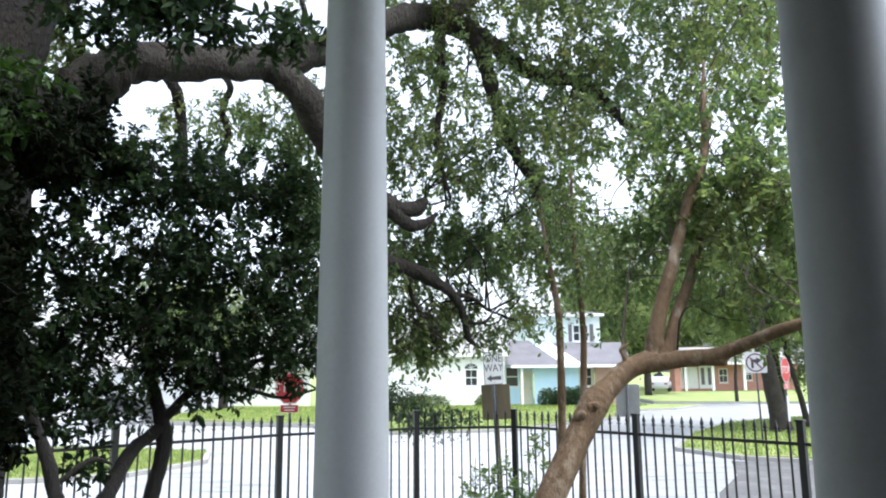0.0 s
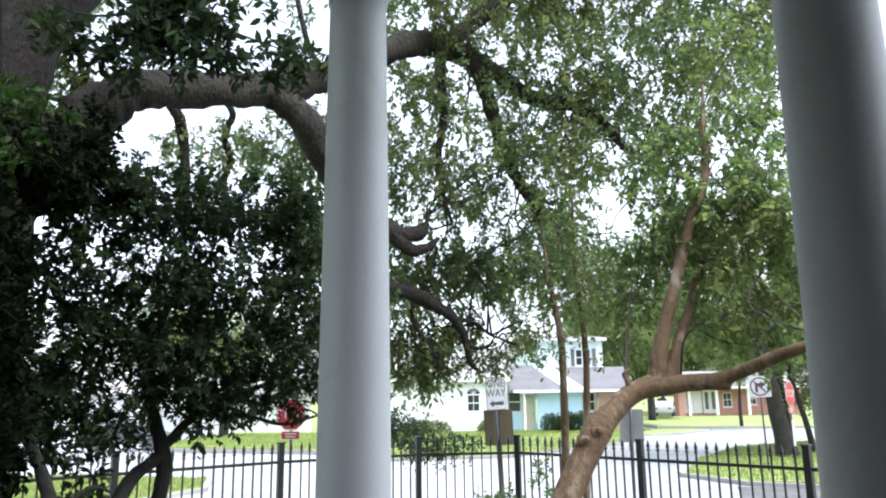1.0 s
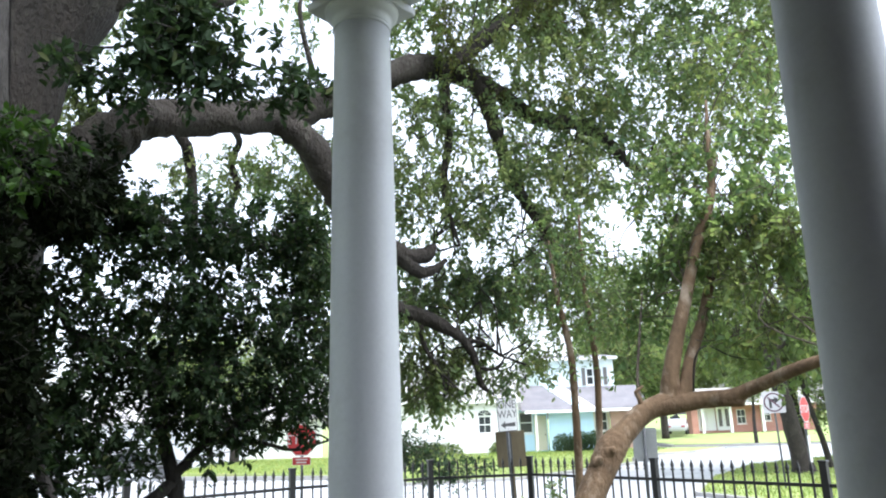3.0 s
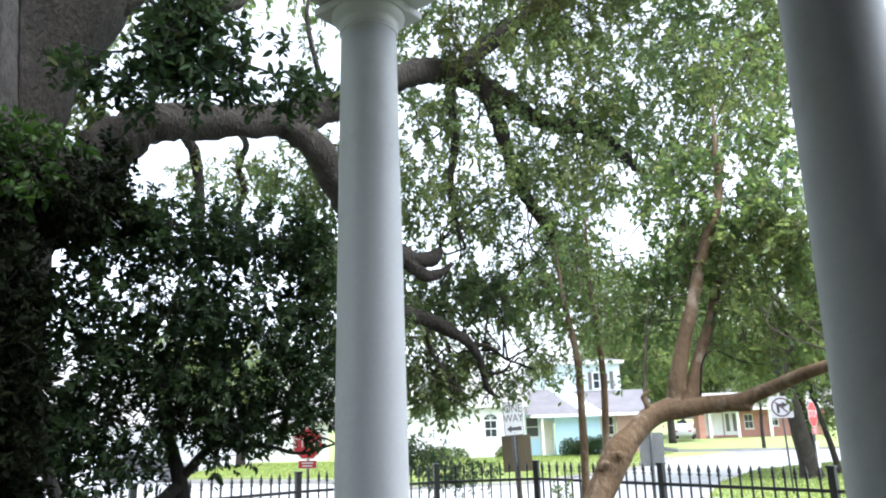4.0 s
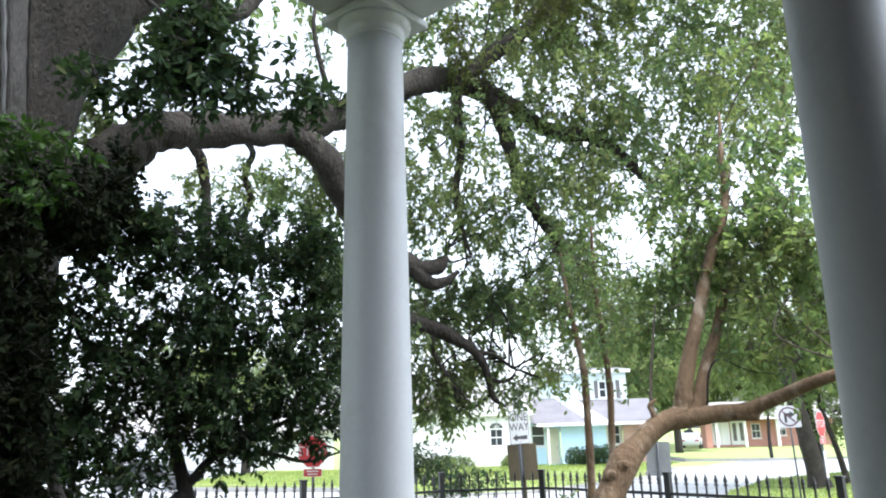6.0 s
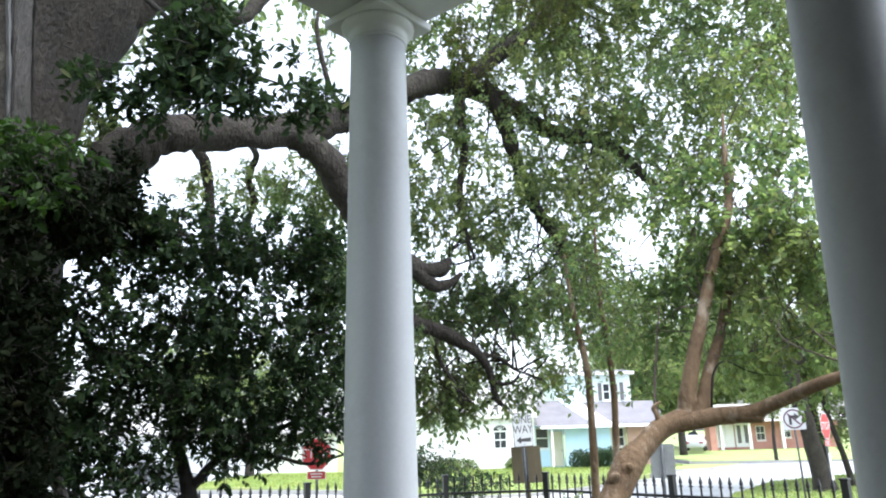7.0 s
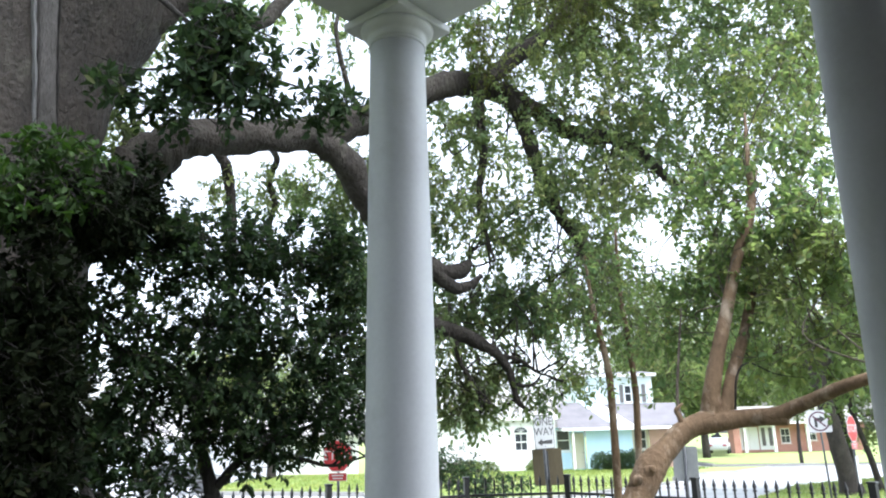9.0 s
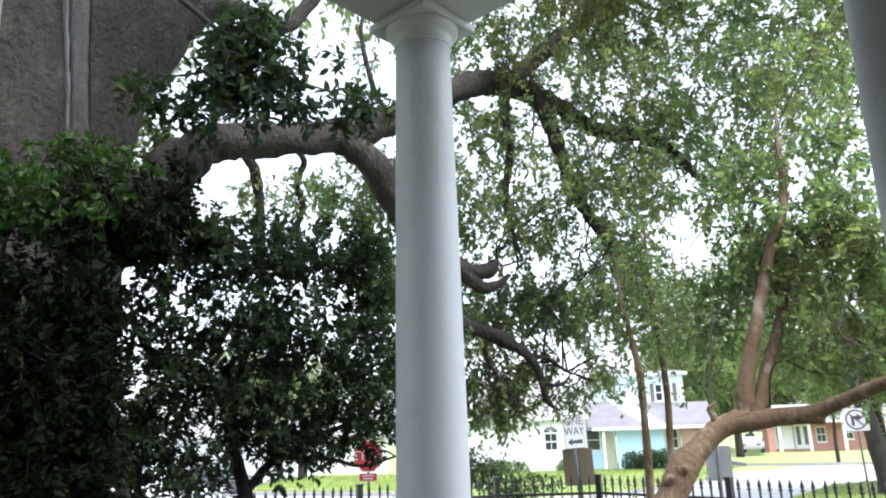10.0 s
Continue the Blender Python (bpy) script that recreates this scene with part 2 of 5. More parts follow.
def foliage(clumps, sprigs, per, twig, length, width, seed, gap=0.45, cell=0.5, droop=0.5, flat=0.6, hollows=()):
    """Leaves on sprigs inside clumps (x, y, z, rx, ry, rz, share). gap: how much of the crown is open; cell: size of its gaps;
    hollows: open spaces between the boughs (x, y, z, rx, ry, rz). sprigs: their number, or, as a float, the layers of leaves.
    Gives leaf corners and triangles, and the twigs' ends."""
    g = np.random.default_rng(seed)
    c = np.array(clumps, float)
    share = c[:, 6] * c[:, 3] * c[:, 5]
    if isinstance(sprigs, float):
        sprigs = int(sprigs * math.pi * share.sum() / (per * 0.33 * length * width))
    which = g.choice(len(c), size=sprigs * 3, p=share / share.sum())
    rnd = unit(g.normal(size=(len(which), 3))) * (g.random((len(which), 1)) ** 0.36)
    p = c[which, :3] + rnd * c[which, 3:6]
    keep = 0.65 * lattice_noise(p / cell, seed) + 0.35 * lattice_noise(p / (cell * 0.4) + 7.3, seed + 5) > gap
    for h in hollows:
        keep &= (((p - np.array(h[:3])) / (np.array(h[3:]) + 0.02)) ** 2).sum(axis=1) > g.uniform(0.75, 1.3, len(p))
    p, rnd = p[keep][:sprigs], rnd[keep][:sprigs]
    n = len(p)
    way = unit(rnd * 0.8 + g.normal(size=(n, 3)) * 0.6 + np.array((0, 0, -droop)))
    s = np.tile(np.linspace(0, 1, per), n)
    base = np.repeat(p, per, axis=0)
    axis = np.repeat(way, per, axis=0)
    m = len(base)
    start = base + axis * (s * twig * g.uniform(0.6, 1.2, m))[:, None] + np.array((0, 0, -0.25 * twig)) * (s ** 2)[:, None]
    out = unit(np.cross(axis, g.normal(size=(m, 3))))
    along = unit(axis * 0.55 + out * 0.9 + np.array((0, 0, -0.25 * droop)))
    up = unit(g.normal(size=(m, 3)) * (1 - flat) + np.array((0, 0, 1.0)) * flat)
    across = unit(np.cross(along, up))
    up = np.cross(across, along)
    ln = (length * g.uniform(0.6, 1.25, m))[:, None]
    wd = ln * (width / length) * g.uniform(0.8, 1.15, m)[:, None]
    fold = up * wd * g.uniform(0.05, 0.3, m)[:, None]
    a = start
    t = start + along * ln - up * ln * g.uniform(0.0, 0.25, m)[:, None]
    sides = [start + along * ln * f + across * wd * w * k + fold * abs(w) for f, w, k in ((0.28, 0.42, 1), (0.68, 0.40, 1))]
    other = [start + along * ln * f + across * wd * w * k + fold * abs(w) for f, w, k in ((0.68, 0.40, -1), (0.28, 0.42, -1))]
    verts = np.stack([a, *sides, t, *other], axis=1).reshape(-1, 3)
    k = np.arange(m)[:, None] * 6
    tris = np.concatenate([k + np.array(f) for f in ((0, 1, 2), (0, 2, 3), (0, 3, 4), (0, 4, 5))], axis=1).reshape(-1, 3)
    return verts, tris, p - way * twig * 0.5, p + way * twig


def crown(parent, clumps, material, twig_material, sprigs, per, twig, length, width, seed, twig_r=0.003, label="", **k):
    """A crown of leaves, and the twigs that carry them, as two parts of a plant."""
    v, t, a, b = foliage(clumps, sprigs, per, twig, length, width, seed, **k)
    ob = new("crown", quick_mesh("crown", v, t, material))
    ob.parent = parent
    tagged(ob, label, kind="stuff")
    n = len(a)
    d = unit(b - a)
    u = unit(np.cross(d, np.array((0.3, 0.2, 0.9))))
    w = np.cross(d, u)
    ring = [u * math.cos(q) + w * math.sin(q) for q in (0, 2.1, 4.2)]
    verts = np.stack([a + r * twig_r * 1.3 for r in ring] + [b + r * twig_r * 0.5 for r in ring], axis=1).reshape(-1, 3)
    f = np.array([(0, 1, 4), (0, 4, 3), (1, 2, 5), (1, 5, 4), (2, 0, 3), (2, 3, 5)])
    tris = (np.arange(n)[:, None, None] * 6 + f[None]).reshape(-1, 3)
    tw = new("twig_growth", quick_mesh("twig_growth", verts, tris, twig_material))
    tw.parent = parent
    tagged(tw, kind="stuff")
    return ob


# ---- the porch ----
COL1 = Vector((-0.333, 2.73, 0))
E1, E2 = Vector((0.8, -0.6, 0)), Vector((-0.6, -0.8, 0))      # along the two sides of the porch, from its corner
PORCH_Z, BEAM_Z = 0.75, 4.04
PORCH = Matrix(((E1.x, E2.x, 0, COL1.x), (E1.y, E2.y, 0, COL1.y), (0, 0, 1, 0), (0, 0, 0, 1)))


def build_column():
    col = thing("porch_column", "white painted round porch column with a moulded capital", "column", "columns of the porch")
    z0, z1 = PORCH_Z, BEAM_Z
    shaft = []
    for i in range(19):
        s = i / 18
        shaft.append((0.143 - 0.030 * s ** 1.25, z0 + 0.16 + s * (z1 - 0.16 - 0.115 - z0)))
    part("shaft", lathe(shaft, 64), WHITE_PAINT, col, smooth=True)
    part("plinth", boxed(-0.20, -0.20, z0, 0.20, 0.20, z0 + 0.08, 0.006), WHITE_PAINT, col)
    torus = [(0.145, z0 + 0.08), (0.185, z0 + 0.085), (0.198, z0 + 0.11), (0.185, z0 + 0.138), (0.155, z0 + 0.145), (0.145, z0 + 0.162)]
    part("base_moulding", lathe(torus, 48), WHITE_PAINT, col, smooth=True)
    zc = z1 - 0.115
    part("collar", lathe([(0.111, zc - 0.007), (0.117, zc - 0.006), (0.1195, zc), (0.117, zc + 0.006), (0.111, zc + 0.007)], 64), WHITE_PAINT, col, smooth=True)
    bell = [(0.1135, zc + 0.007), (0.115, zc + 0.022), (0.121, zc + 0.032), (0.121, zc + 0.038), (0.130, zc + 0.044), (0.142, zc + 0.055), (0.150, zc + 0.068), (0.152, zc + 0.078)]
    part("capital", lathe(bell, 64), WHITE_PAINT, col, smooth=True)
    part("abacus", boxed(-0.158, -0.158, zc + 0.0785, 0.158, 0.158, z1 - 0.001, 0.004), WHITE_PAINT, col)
    return col


column = build_column()
angle = math.degrees(math.atan2(E1.y, E1.x))
column.matrix_world = pose(COL1.x, COL1.y, 0, 0, 0, angle)
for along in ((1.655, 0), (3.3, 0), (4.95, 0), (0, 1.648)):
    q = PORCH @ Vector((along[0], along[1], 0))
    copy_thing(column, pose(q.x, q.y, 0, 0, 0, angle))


def porch_piece(name, material, a0, b0, z0, a1, b1, z1, bevel=0.0):
    return tagged(part(name, boxed(a0, b0, z0, a1, b1, z1, bevel, PORCH), material), kind="structure")


porch_piece("beam_front", WHITE_PAINT, -0.13, -0.13, BEAM_Z, 6.0, 0.13, BEAM_Z + 0.40)
porch_piece("beam_side", WHITE_PAINT, -0.13, 0.133, BEAM_Z, 0.13, 5.0, BEAM_Z + 0.40)
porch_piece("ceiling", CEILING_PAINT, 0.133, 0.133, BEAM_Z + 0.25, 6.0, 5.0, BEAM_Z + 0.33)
porch_piece("roof_eave", WHITE_PAINT, -0.45, -0.45, BEAM_Z + 0.403, 6.2, 5.2, BEAM_Z + 0.55)
porch_piece("floor", PORCH_BOARD, -0.28, -0.28, PORCH_Z - 0.12, 6.0, 5.0, PORCH_Z)
porch_piece("porch_foundation", KERB, -0.2, -0.2, -0.1, 6.0, 5.0, PORCH_Z - 0.123)
# unseen walls added to close the porch, placed to control light on the columns
porch_piece("wall_back", HOUSE_WALL, 0.2, 2.35, PORCH_Z + 0.002, 6.0, 2.55, BEAM_Z + 0.248)
# this one only blocks light coming in from the left
porch_piece("shade_wall_end", HOUSE_WALL, -0.1, 1.86, PORCH_Z + 0.002, 0.1, 2.55, BEAM_Z - 0.002)
porch_piece("wall_side", HOUSE_WALL, 4.40, -0.1, PORCH_Z + 0.002, 4.58, 2.348, BEAM_Z - 0.002)

# ---- ground, road and lawns ----
gm = bmesh.new()
bmesh.ops.create_circle(gm, cap_ends=True, radius=3000, segments=64)
tagged(part("ground", gm, GRASS_SHEET), kind="structure")


def road_piece(name, outline, z1, material):
    return tagged(part(name, prism(outline, -0.15, z1), material), kind="structure")


def rise(x, y):
    return 0.14 + 0.30 * min(1, max(0, (math.hypot(x, y) - 31) / 13))


road_piece("road", [(-60, 11), (-8, 11.5), (-2.5, 10.6), (1.5, 10.9), (4.5, 8.6), (12, 2), (60, -20), (60, 60), (24, 60), (-60, 60)], 0.012, CONCRETE)
road_piece("side_pavement", [(4.5, 12.6), (5.3, 14.8), (6.6, 17.2), (7.5, 19.9), (8.3, 19.7), (12.2, 17.0), (13.5, 12.0), (10.5, 8), (6.5, 10.5)], 0.03, ASPHALT)
road_piece("yard_ground", [(-30, -20), (30, -20), (9.9, 3.5), (3.4, 9.2), (1.2, 10.6), (-2.3, 10.3), (-7, 9.0), (-30, 9)], 0.016, SOIL)


def lawn(name, outline, top):
    tagged(part(name, prism(outline, -0.1, top), GRASS_SHEET), kind="structure")
    cx, cy = sum(p[0] for p in outline) / len(outline), sum(p[1] for p in outline) / len(outline)
    for i, (a, b) in enumerate(zip(outline, outline[1:] + outline[:1])):
        a, b = Vector(a), Vector(b)
        if (b - a).length > 45:
            continue
        d = (b - a).normalized()
        nrm = Vector((d.y, -d.x))
        if nrm.dot(Vector((cx, cy)) - a) > 0:
            nrm = -nrm
        q = [a + nrm * 0.003, b + nrm * 0.003, b + nrm * 0.16, a + nrm * 0.16]
        zz = min(top(*a), top(*b)) if callable(top) else top
        tagged(part("kerb", prism([tuple(v) for v in q], -0.1, zz - 0.01), KERB), kind="structure")


lawn("lawn_across", [(-14, 37.0), (-5.8, 33.9), (-1.9, 29.5), (2.6, 30.7), (8.6, 38.0), (10.2, 43.0), (12.5, 54), (15, 75), (-14, 60)], rise)
lawn("lawn_corner", [(7.0, 22.6), (8.0, 20.2), (12, 17.5), (30, 6), (45, 20), (24, 36), (12.0, 31.5), (9.0, 27.2)], lambda x, y: 0.14 + 0.03 * max(0, x - 8))
lawn("lawn_left", [(-7.2, 22.8), (-6.6, 20.6), (-7.6, 18.0), (-9.5, 17.2), (-30, 16), (-30, 23), (-12, 24.5)], 0.13)
lawn("lawn_verge", [(10.8, 45.0), (14.2, 46.6), (17.6, 51.0), (15.0, 52.0), (13.2, 52.0)], 0.15)
lawn("lawn_far", [(15.5, 55), (22, 53.5), (48, 50), (64, 100), (15.5, 100)], lambda x, y: 0.16 + 0.45 * min(1, max(0, (y - 52) / 20)))

def grass_blades(name, outline, top, count, y_most, seed):
    """Short uneven blades over a lawn, so that its edge is not a ruled line."""
    g = np.random.default_rng(seed)
    o = np.array(outline, float)
    lo, hi = o.min(0), np.minimum(o.max(0), (24, y_most))
    lo = np.maximum(lo, (-18, 0))
    p = lo + g.random((count * 3, 2)) * (hi - lo)
    inside = np.zeros(len(p), bool)
    for a, b in zip(o, np.roll(o, -1, axis=0)):
        cross = (a[1] > p[:, 1]) != (b[1] > p[:, 1])
        inside ^= cross & (p[:, 0] < (b[0] - a[0]) * (p[:, 1] - a[1]) / (b[1] - a[1] + 1e-12) + a[0])
    p = p[inside][:count]
    n = len(p)
    z = np.array([top(x, y) for x, y in p]) - 0.015
    h, turn, w = g.uniform(0.05, 0.13, n), g.uniform(0, 6.28, n), g.uniform(0.012, 0.03, n)
    base = np.column_stack([p, z])
    side = np.column_stack([np.cos(turn) * w, np.sin(turn) * w, np.zeros(n)])
    tip = base + np.column_stack([g.normal(0, 0.03, n), g.normal(0, 0.03, n), h])
    verts = np.stack([base - side, base + side, tip], axis=1).reshape(-1, 3)
    ob = new(name, quick_mesh(name, verts, np.arange(n * 3).reshape(-1, 3), GRASS_BLADE))
    return tagged(ob, "short uneven green lawn grass", "grass", kind="stuff")


GRASS_BLADE = leaf_material("grass_blades", (0.09, 0.15, 0.04), (0.20, 0.27, 0.075), (0.31, 0.38, 0.11), (0.38, 0.48, 0.10), 0.6, 0.3, (0.24, 0.24, 0.09), (0.12, 0.20, 0.06))
grass_blades("grass", [(-14, 37.0), (-5.8, 33.9), (-1.9, 29.5), (2.6, 30.7), (8.6, 38.0), (12.0, 44.0), (12, 46), (-14, 46)], rise, 40000, 45.5, 1)
grass_blades("grass", [(7.0, 22.6), (8.0, 20.2), (12, 17.5), (30, 6), (45, 20), (24, 36), (12.0, 31.5), (9.0, 27.2)], lambda x, y: 0.14 + 0.03 * max(0, x - 8), 45000, 36, 2)
grass_blades("grass", [(-7.2, 22.8), (-6.6, 20.6), (-7.6, 18.0), (-9.5, 17.2), (-30, 16), (-30, 23), (-12, 24.5)], lambda x, y: 0.13, 20000, 25, 3)

# ---- iron fence ----
RAIL_Z, TOP_Z = 1.67, 1.88


def picket_mesh():
    bm = boxed(-0.008, -0.008, 0.06, 0.008, 0.008, TOP_Z - 0.11)
    for z0, z1, w0, w1 in ((TOP_Z - 0.11, TOP_Z - 0.095, 0.016, 0.016), (TOP_Z - 0.095, TOP_Z - 0.06, 0.007, 0.015), (TOP_Z - 0.06, TOP_Z + 0.01, 0.015, 0.001)):
        lo = [bm.verts.new((sx * w0, sy * w0, z0)) for sx, sy in ((-1, -1), (1, -1), (1, 1), (-1, 1))]
        hi = [bm.verts.new((sx * w1, sy * w1, z1)) for sx, sy in ((-1, -1), (1, -1), (1, 1), (-1, 1))]
        for i in range(4):
            bm.faces.new((lo[i], lo[(i + 1) % 4], hi[(i + 1) % 4], hi[i]))
        bm.faces.new(lo[::-1])
        bm.faces.new(hi)
    return mesh_of("picket", bm, BLACK_IRON)


def post_mesh():
    bm = boxed(-0.032, -0.032, 0.0, 0.032, 0.032, TOP_Z - 0.02)
    box(bm, -0.042, -0.042, TOP_Z - 0.02, 0.042, 0.042, TOP_Z, 0.006)
    return mesh_of("post", bm, BLACK_IRON)


PICKET, POST = picket_mesh(), post_mesh()
fence = thing("iron_fence", "black wrought iron fence with spear-topped pickets beside the street", "fence")
left_step, right_step = Vector((-1.38, -1.20)), Vector((1.21, -1.31))
posts = [Vector((-1.91, 8.74)) + left_step * k for k in (4, 3, 2, 1)] + [Vector((-1.91, 8.74)), Vector((-0.36, 9.59)), Vector((0.90, 9.70)), Vector((2.13, 8.38)), Vector((3.34, 7.07))]
posts += [Vector((3.34, 7.07)) + right_step * k for k in (1, 2)]
for i, p in enumerate(posts):
    o = new("post", POST)
    o.parent = fence
    q = posts[min(i + 1, len(posts) - 1)] - posts[max(i - 1, 0)]
    o.matrix_basis = pose(p.x, p.y, 0.014, 0, 0, math.degrees(math.atan2(q.y, q.x)))
for a, b in zip(posts, posts[1:]):
    d = b - a
    yaw = math.degrees(math.atan2(d.y, d.x))
    for z in (0.22, RAIL_Z):
        part("rail", boxed(0.03, -0.014, z - 0.016, d.length - 0.03, 0.014, z + 0.016, 0.003, pose(a.x, a.y, 0, 0, 0, yaw)), BLACK_IRON, fence)
    n = round(d.length / 0.1145)
    for k in range(1, n):
        q = a + d * (k / n)
        o = new("picket", PICKET)
        o.parent = fence
        o.matrix_basis = pose(q.x, q.y, 0, random.uniform(-0.3, 0.3), random.uniform(-0.3, 0.3), yaw)

# ---- live oak ----
oak = thing("live_oak", "huge old live oak with grey-brown bark and long crooked limbs", "tree", at=(0, 0, 0))
TX, TY = -3.55, 4.75
TRUNK_Z = (-0.1, 0.6, 1.6, 2.8, 4.0, 4.6, 5.0, 5.5, 6.2, 7.0, 8.0, 9.5)
TRUNK_R = (0.98, 0.74, 0.70, 0.70, 0.71, 0.73, 0.74, 0.77, 0.80, 0.72, 0.55, 0.35)
FLARE_Z, FLARE_R = (4.6, 5.0, 5.3, 5.6, 6.0, 6.8, 7.6), (0.0, 0.05, 0.16, 0.28, 0.38, 0.30, 0.0)


def trunk_point(a, z, out=0.0):
    """A point on the trunk's skin at an angle round it and a height: it swells towards its great limb, and the bark is ridged."""
    r = float(np.interp(z, TRUNK_Z, TRUNK_R)) + float(np.interp(z, FLARE_Z, FLARE_R)) * max(0.0, math.cos(a - radians(37))) ** 1.5
    n = Vector((math.cos(a), math.sin(a), 0))
    q = Vector((n.x * 2.0, n.y * 2.0, z * 0.9))
    r *= 1 + 0.05 * noise.noise(q)
    if not out:
        r += 0.016 * noise.noise(Vector((n.x * 17, n.y * 17, z * 2.6))) + 0.010 * noise.noise(Vector((n.x * 44, n.y * 44, z * 11)))
    return Vector((TX, TY, z)) + n * (r + out)


def trunk_sheet(columns, rows, at):
    """A skin of quads from at(u, v), u and v running from 0 to 1."""
    bm = bmesh.new()
    grid = [[bm.verts.new(at(i / columns, j / rows)) for i in range(columns + 1)] for j in range(rows + 1)]
    for a, b in zip(grid, grid[1:]):
        for i in range(columns):
            bm.faces.new((a[i], a[i + 1], b[i + 1], b[i]))
    return bm


bark = trunk_sheet(200, 170, lambda u, v: trunk_point(u * 2 * math.pi, -0.1 + 9.6 * v))
bmesh.ops.remove_doubles(bark, verts=bark.verts, dist=0.0005)
part("trunk", bark, OAK_BARK, oak, smooth=True)


def scar(name, material, u0, u1, z0, z1, proud, seed, label):
    """An upright strip on the trunk between two offsets from the scar's middle line, in metres, thinning at its ends."""
    def at(u, v):
        z = z0 + (z1 - z0) * v
        mid = radians(-32.0 - 10.0 * (z - 4.65))
        w = u0 + (u1 - u0) * u + 0.010 * noise.noise(Vector((u * 0.8 + seed, 0, z * 7)))
        ends = min(1.0, 8 * v, 8 * (1 - v))
        lift = proud * (1 - abs(2 * u - 1) ** 4) * ends + 0.008 * noise.noise(Vector((w * 60, seed, z * 16))) - 0.02 * (abs(2 * u - 1) > 0.99)
        return trunk_point(mid + w / 0.76, z, 0.012 + lift)
    return part(name, trunk_sheet(14, 90, at), material, oak, label, smooth=True)


scar("bark_scar", SCAR_BARK, -0.050, 0.085, 4.35, 7.2, 0.020, 3, "grey dead strip of bark")
scar("scar_lip", DEAD_WOOD, -0.086, -0.058, 4.45, 7.2, 0.036, 7, "pale bare wood along the scar")
scar("bark_crack", STEM_BARK, -0.062, -0.044, 4.5, 7.0, 0.018, 11, "dark crack in the bark")
scar("bark_crack", STEM_BARK, 0.082, 0.090, 4.4, 7.0, 0.016, 15, "dark crack in the bark")


OAK_LINE = []         # points along the limbs, from which boughs spring


def oak_limb(points, sides=12, seed=0, knots=0.16):
    OAK_LINE.extend(tuple(q[:3]) for q in spline(points, 4)[2:])
    return part("limb", limb(points, sides, 6, knots, None, seed), OAK_BARK, oak, smooth=True)


oak_limb([(-2.99, 4.70, 3.73, 0.238), (-2.72, 4.85, 4.07, 0.227), (-2.49, 4.95, 4.38, 0.187), (-2.37, 5.10, 4.60, 0.158), (-2.23, 5.35, 4.75, 0.147), (-1.95, 5.80, 4.94, 0.148), (-1.53, 6.33, 5.18, 0.160), (-1.13, 6.71, 5.46, 0.147), (-0.78, 6.96, 5.74, 0.135), (-0.37, 7.19, 6.04, 0.140), (-0.01, 7.50, 6.17, 0.132), (0.33, 7.79, 6.15, 0.097)], 24, 1, 0.30)
oak_limb([(-1.63, 6.20, 5.14, 0.121), (-1.34, 6.46, 4.97, 0.140), (-1.15, 6.70, 4.65, 0.132), (-0.87, 6.95, 4.25, 0.123), (-0.50, 7.20, 4.01, 0.091), (-0.28, 7.32, 4.01, 0.081), (-0.17, 7.40, 4.13, 0.035)], 16, 2, 0.3)
oak_limb([(-0.55, 7.15, 4.0, 0.08), (-0.34, 7.28, 3.84, 0.07), (-0.18, 7.35, 3.87, 0.05), (-0.05, 7.4, 3.98, 0.02)], 10, 3)
oak_limb([(-0.87, 6.95, 4.15, 0.07), (-0.93, 7.1, 3.75, 0.09), (-0.75, 7.25, 3.5, 0.095), (-0.37, 7.49, 3.43, 0.085), (0.02, 7.7, 3.24, 0.058), (0.19, 7.8, 3.03, 0.044), (0.27, 7.9, 2.72, 0.03), (0.40, 8.0, 2.62, 0.012)], 12, 4, 0.4)
for i, pts in enumerate((
        [(0.10, 7.75, 3.18, 0.03), (0.30, 7.85, 3.15, 0.022), (0.50, 7.95, 3.02, 0.016), (0.62, 8.0, 2.98, 0.006)],
        [(0.22, 7.85, 2.9, 0.025), (0.40, 7.95, 2.88, 0.02), (0.52, 8.0, 2.96, 0.008)],
        [(0.25, 7.9, 2.75, 0.022), (0.05, 7.95, 2.62, 0.018), (-0.15, 8.0, 2.66, 0.008)],
        [(-0.37, 7.49, 3.43, 0.04), (-0.3, 7.6, 3.1, 0.03), (-0.15, 7.7, 2.85, 0.02), (-0.12, 7.7, 2.6, 0.008)])):
    oak_limb(pts, 8, 40 + i, 0.4)
oak_limb([(0.05, 7.50, 6.17, 0.094), (0.46, 7.79, 6.68, 0.099), (0.79, 7.96, 6.99, 0.081), (1.21, 8.12, 7.49, 0.062), (1.65, 8.40, 8.16, 0.036)], 12, 5, 0.25)
oak_limb([(0.24, 7.60, 6.15, 0.108), (0.43, 7.70, 5.92, 0.089), (0.56, 7.80, 5.54, 0.083), (0.69, 7.95, 5.12, 0.077), (0.89, 8.10, 4.75, 0.070), (1.12, 8.20, 4.40, 0.058), (1.22, 8.30, 3.89, 0.029)], 12, 6, 0.28)
oak_limb([(0.24, 7.60, 6.19, 0.108), (0.58, 7.75, 6.00, 0.090), (1.05, 7.94, 5.73, 0.087), (1.60, 8.23, 5.75, 0.086), (1.94, 8.40, 5.57, 0.074), (2.26, 8.50, 5.28, 0.047), (2.80, 8.90, 5.13, 0.021)], 12, 7, 0.28)
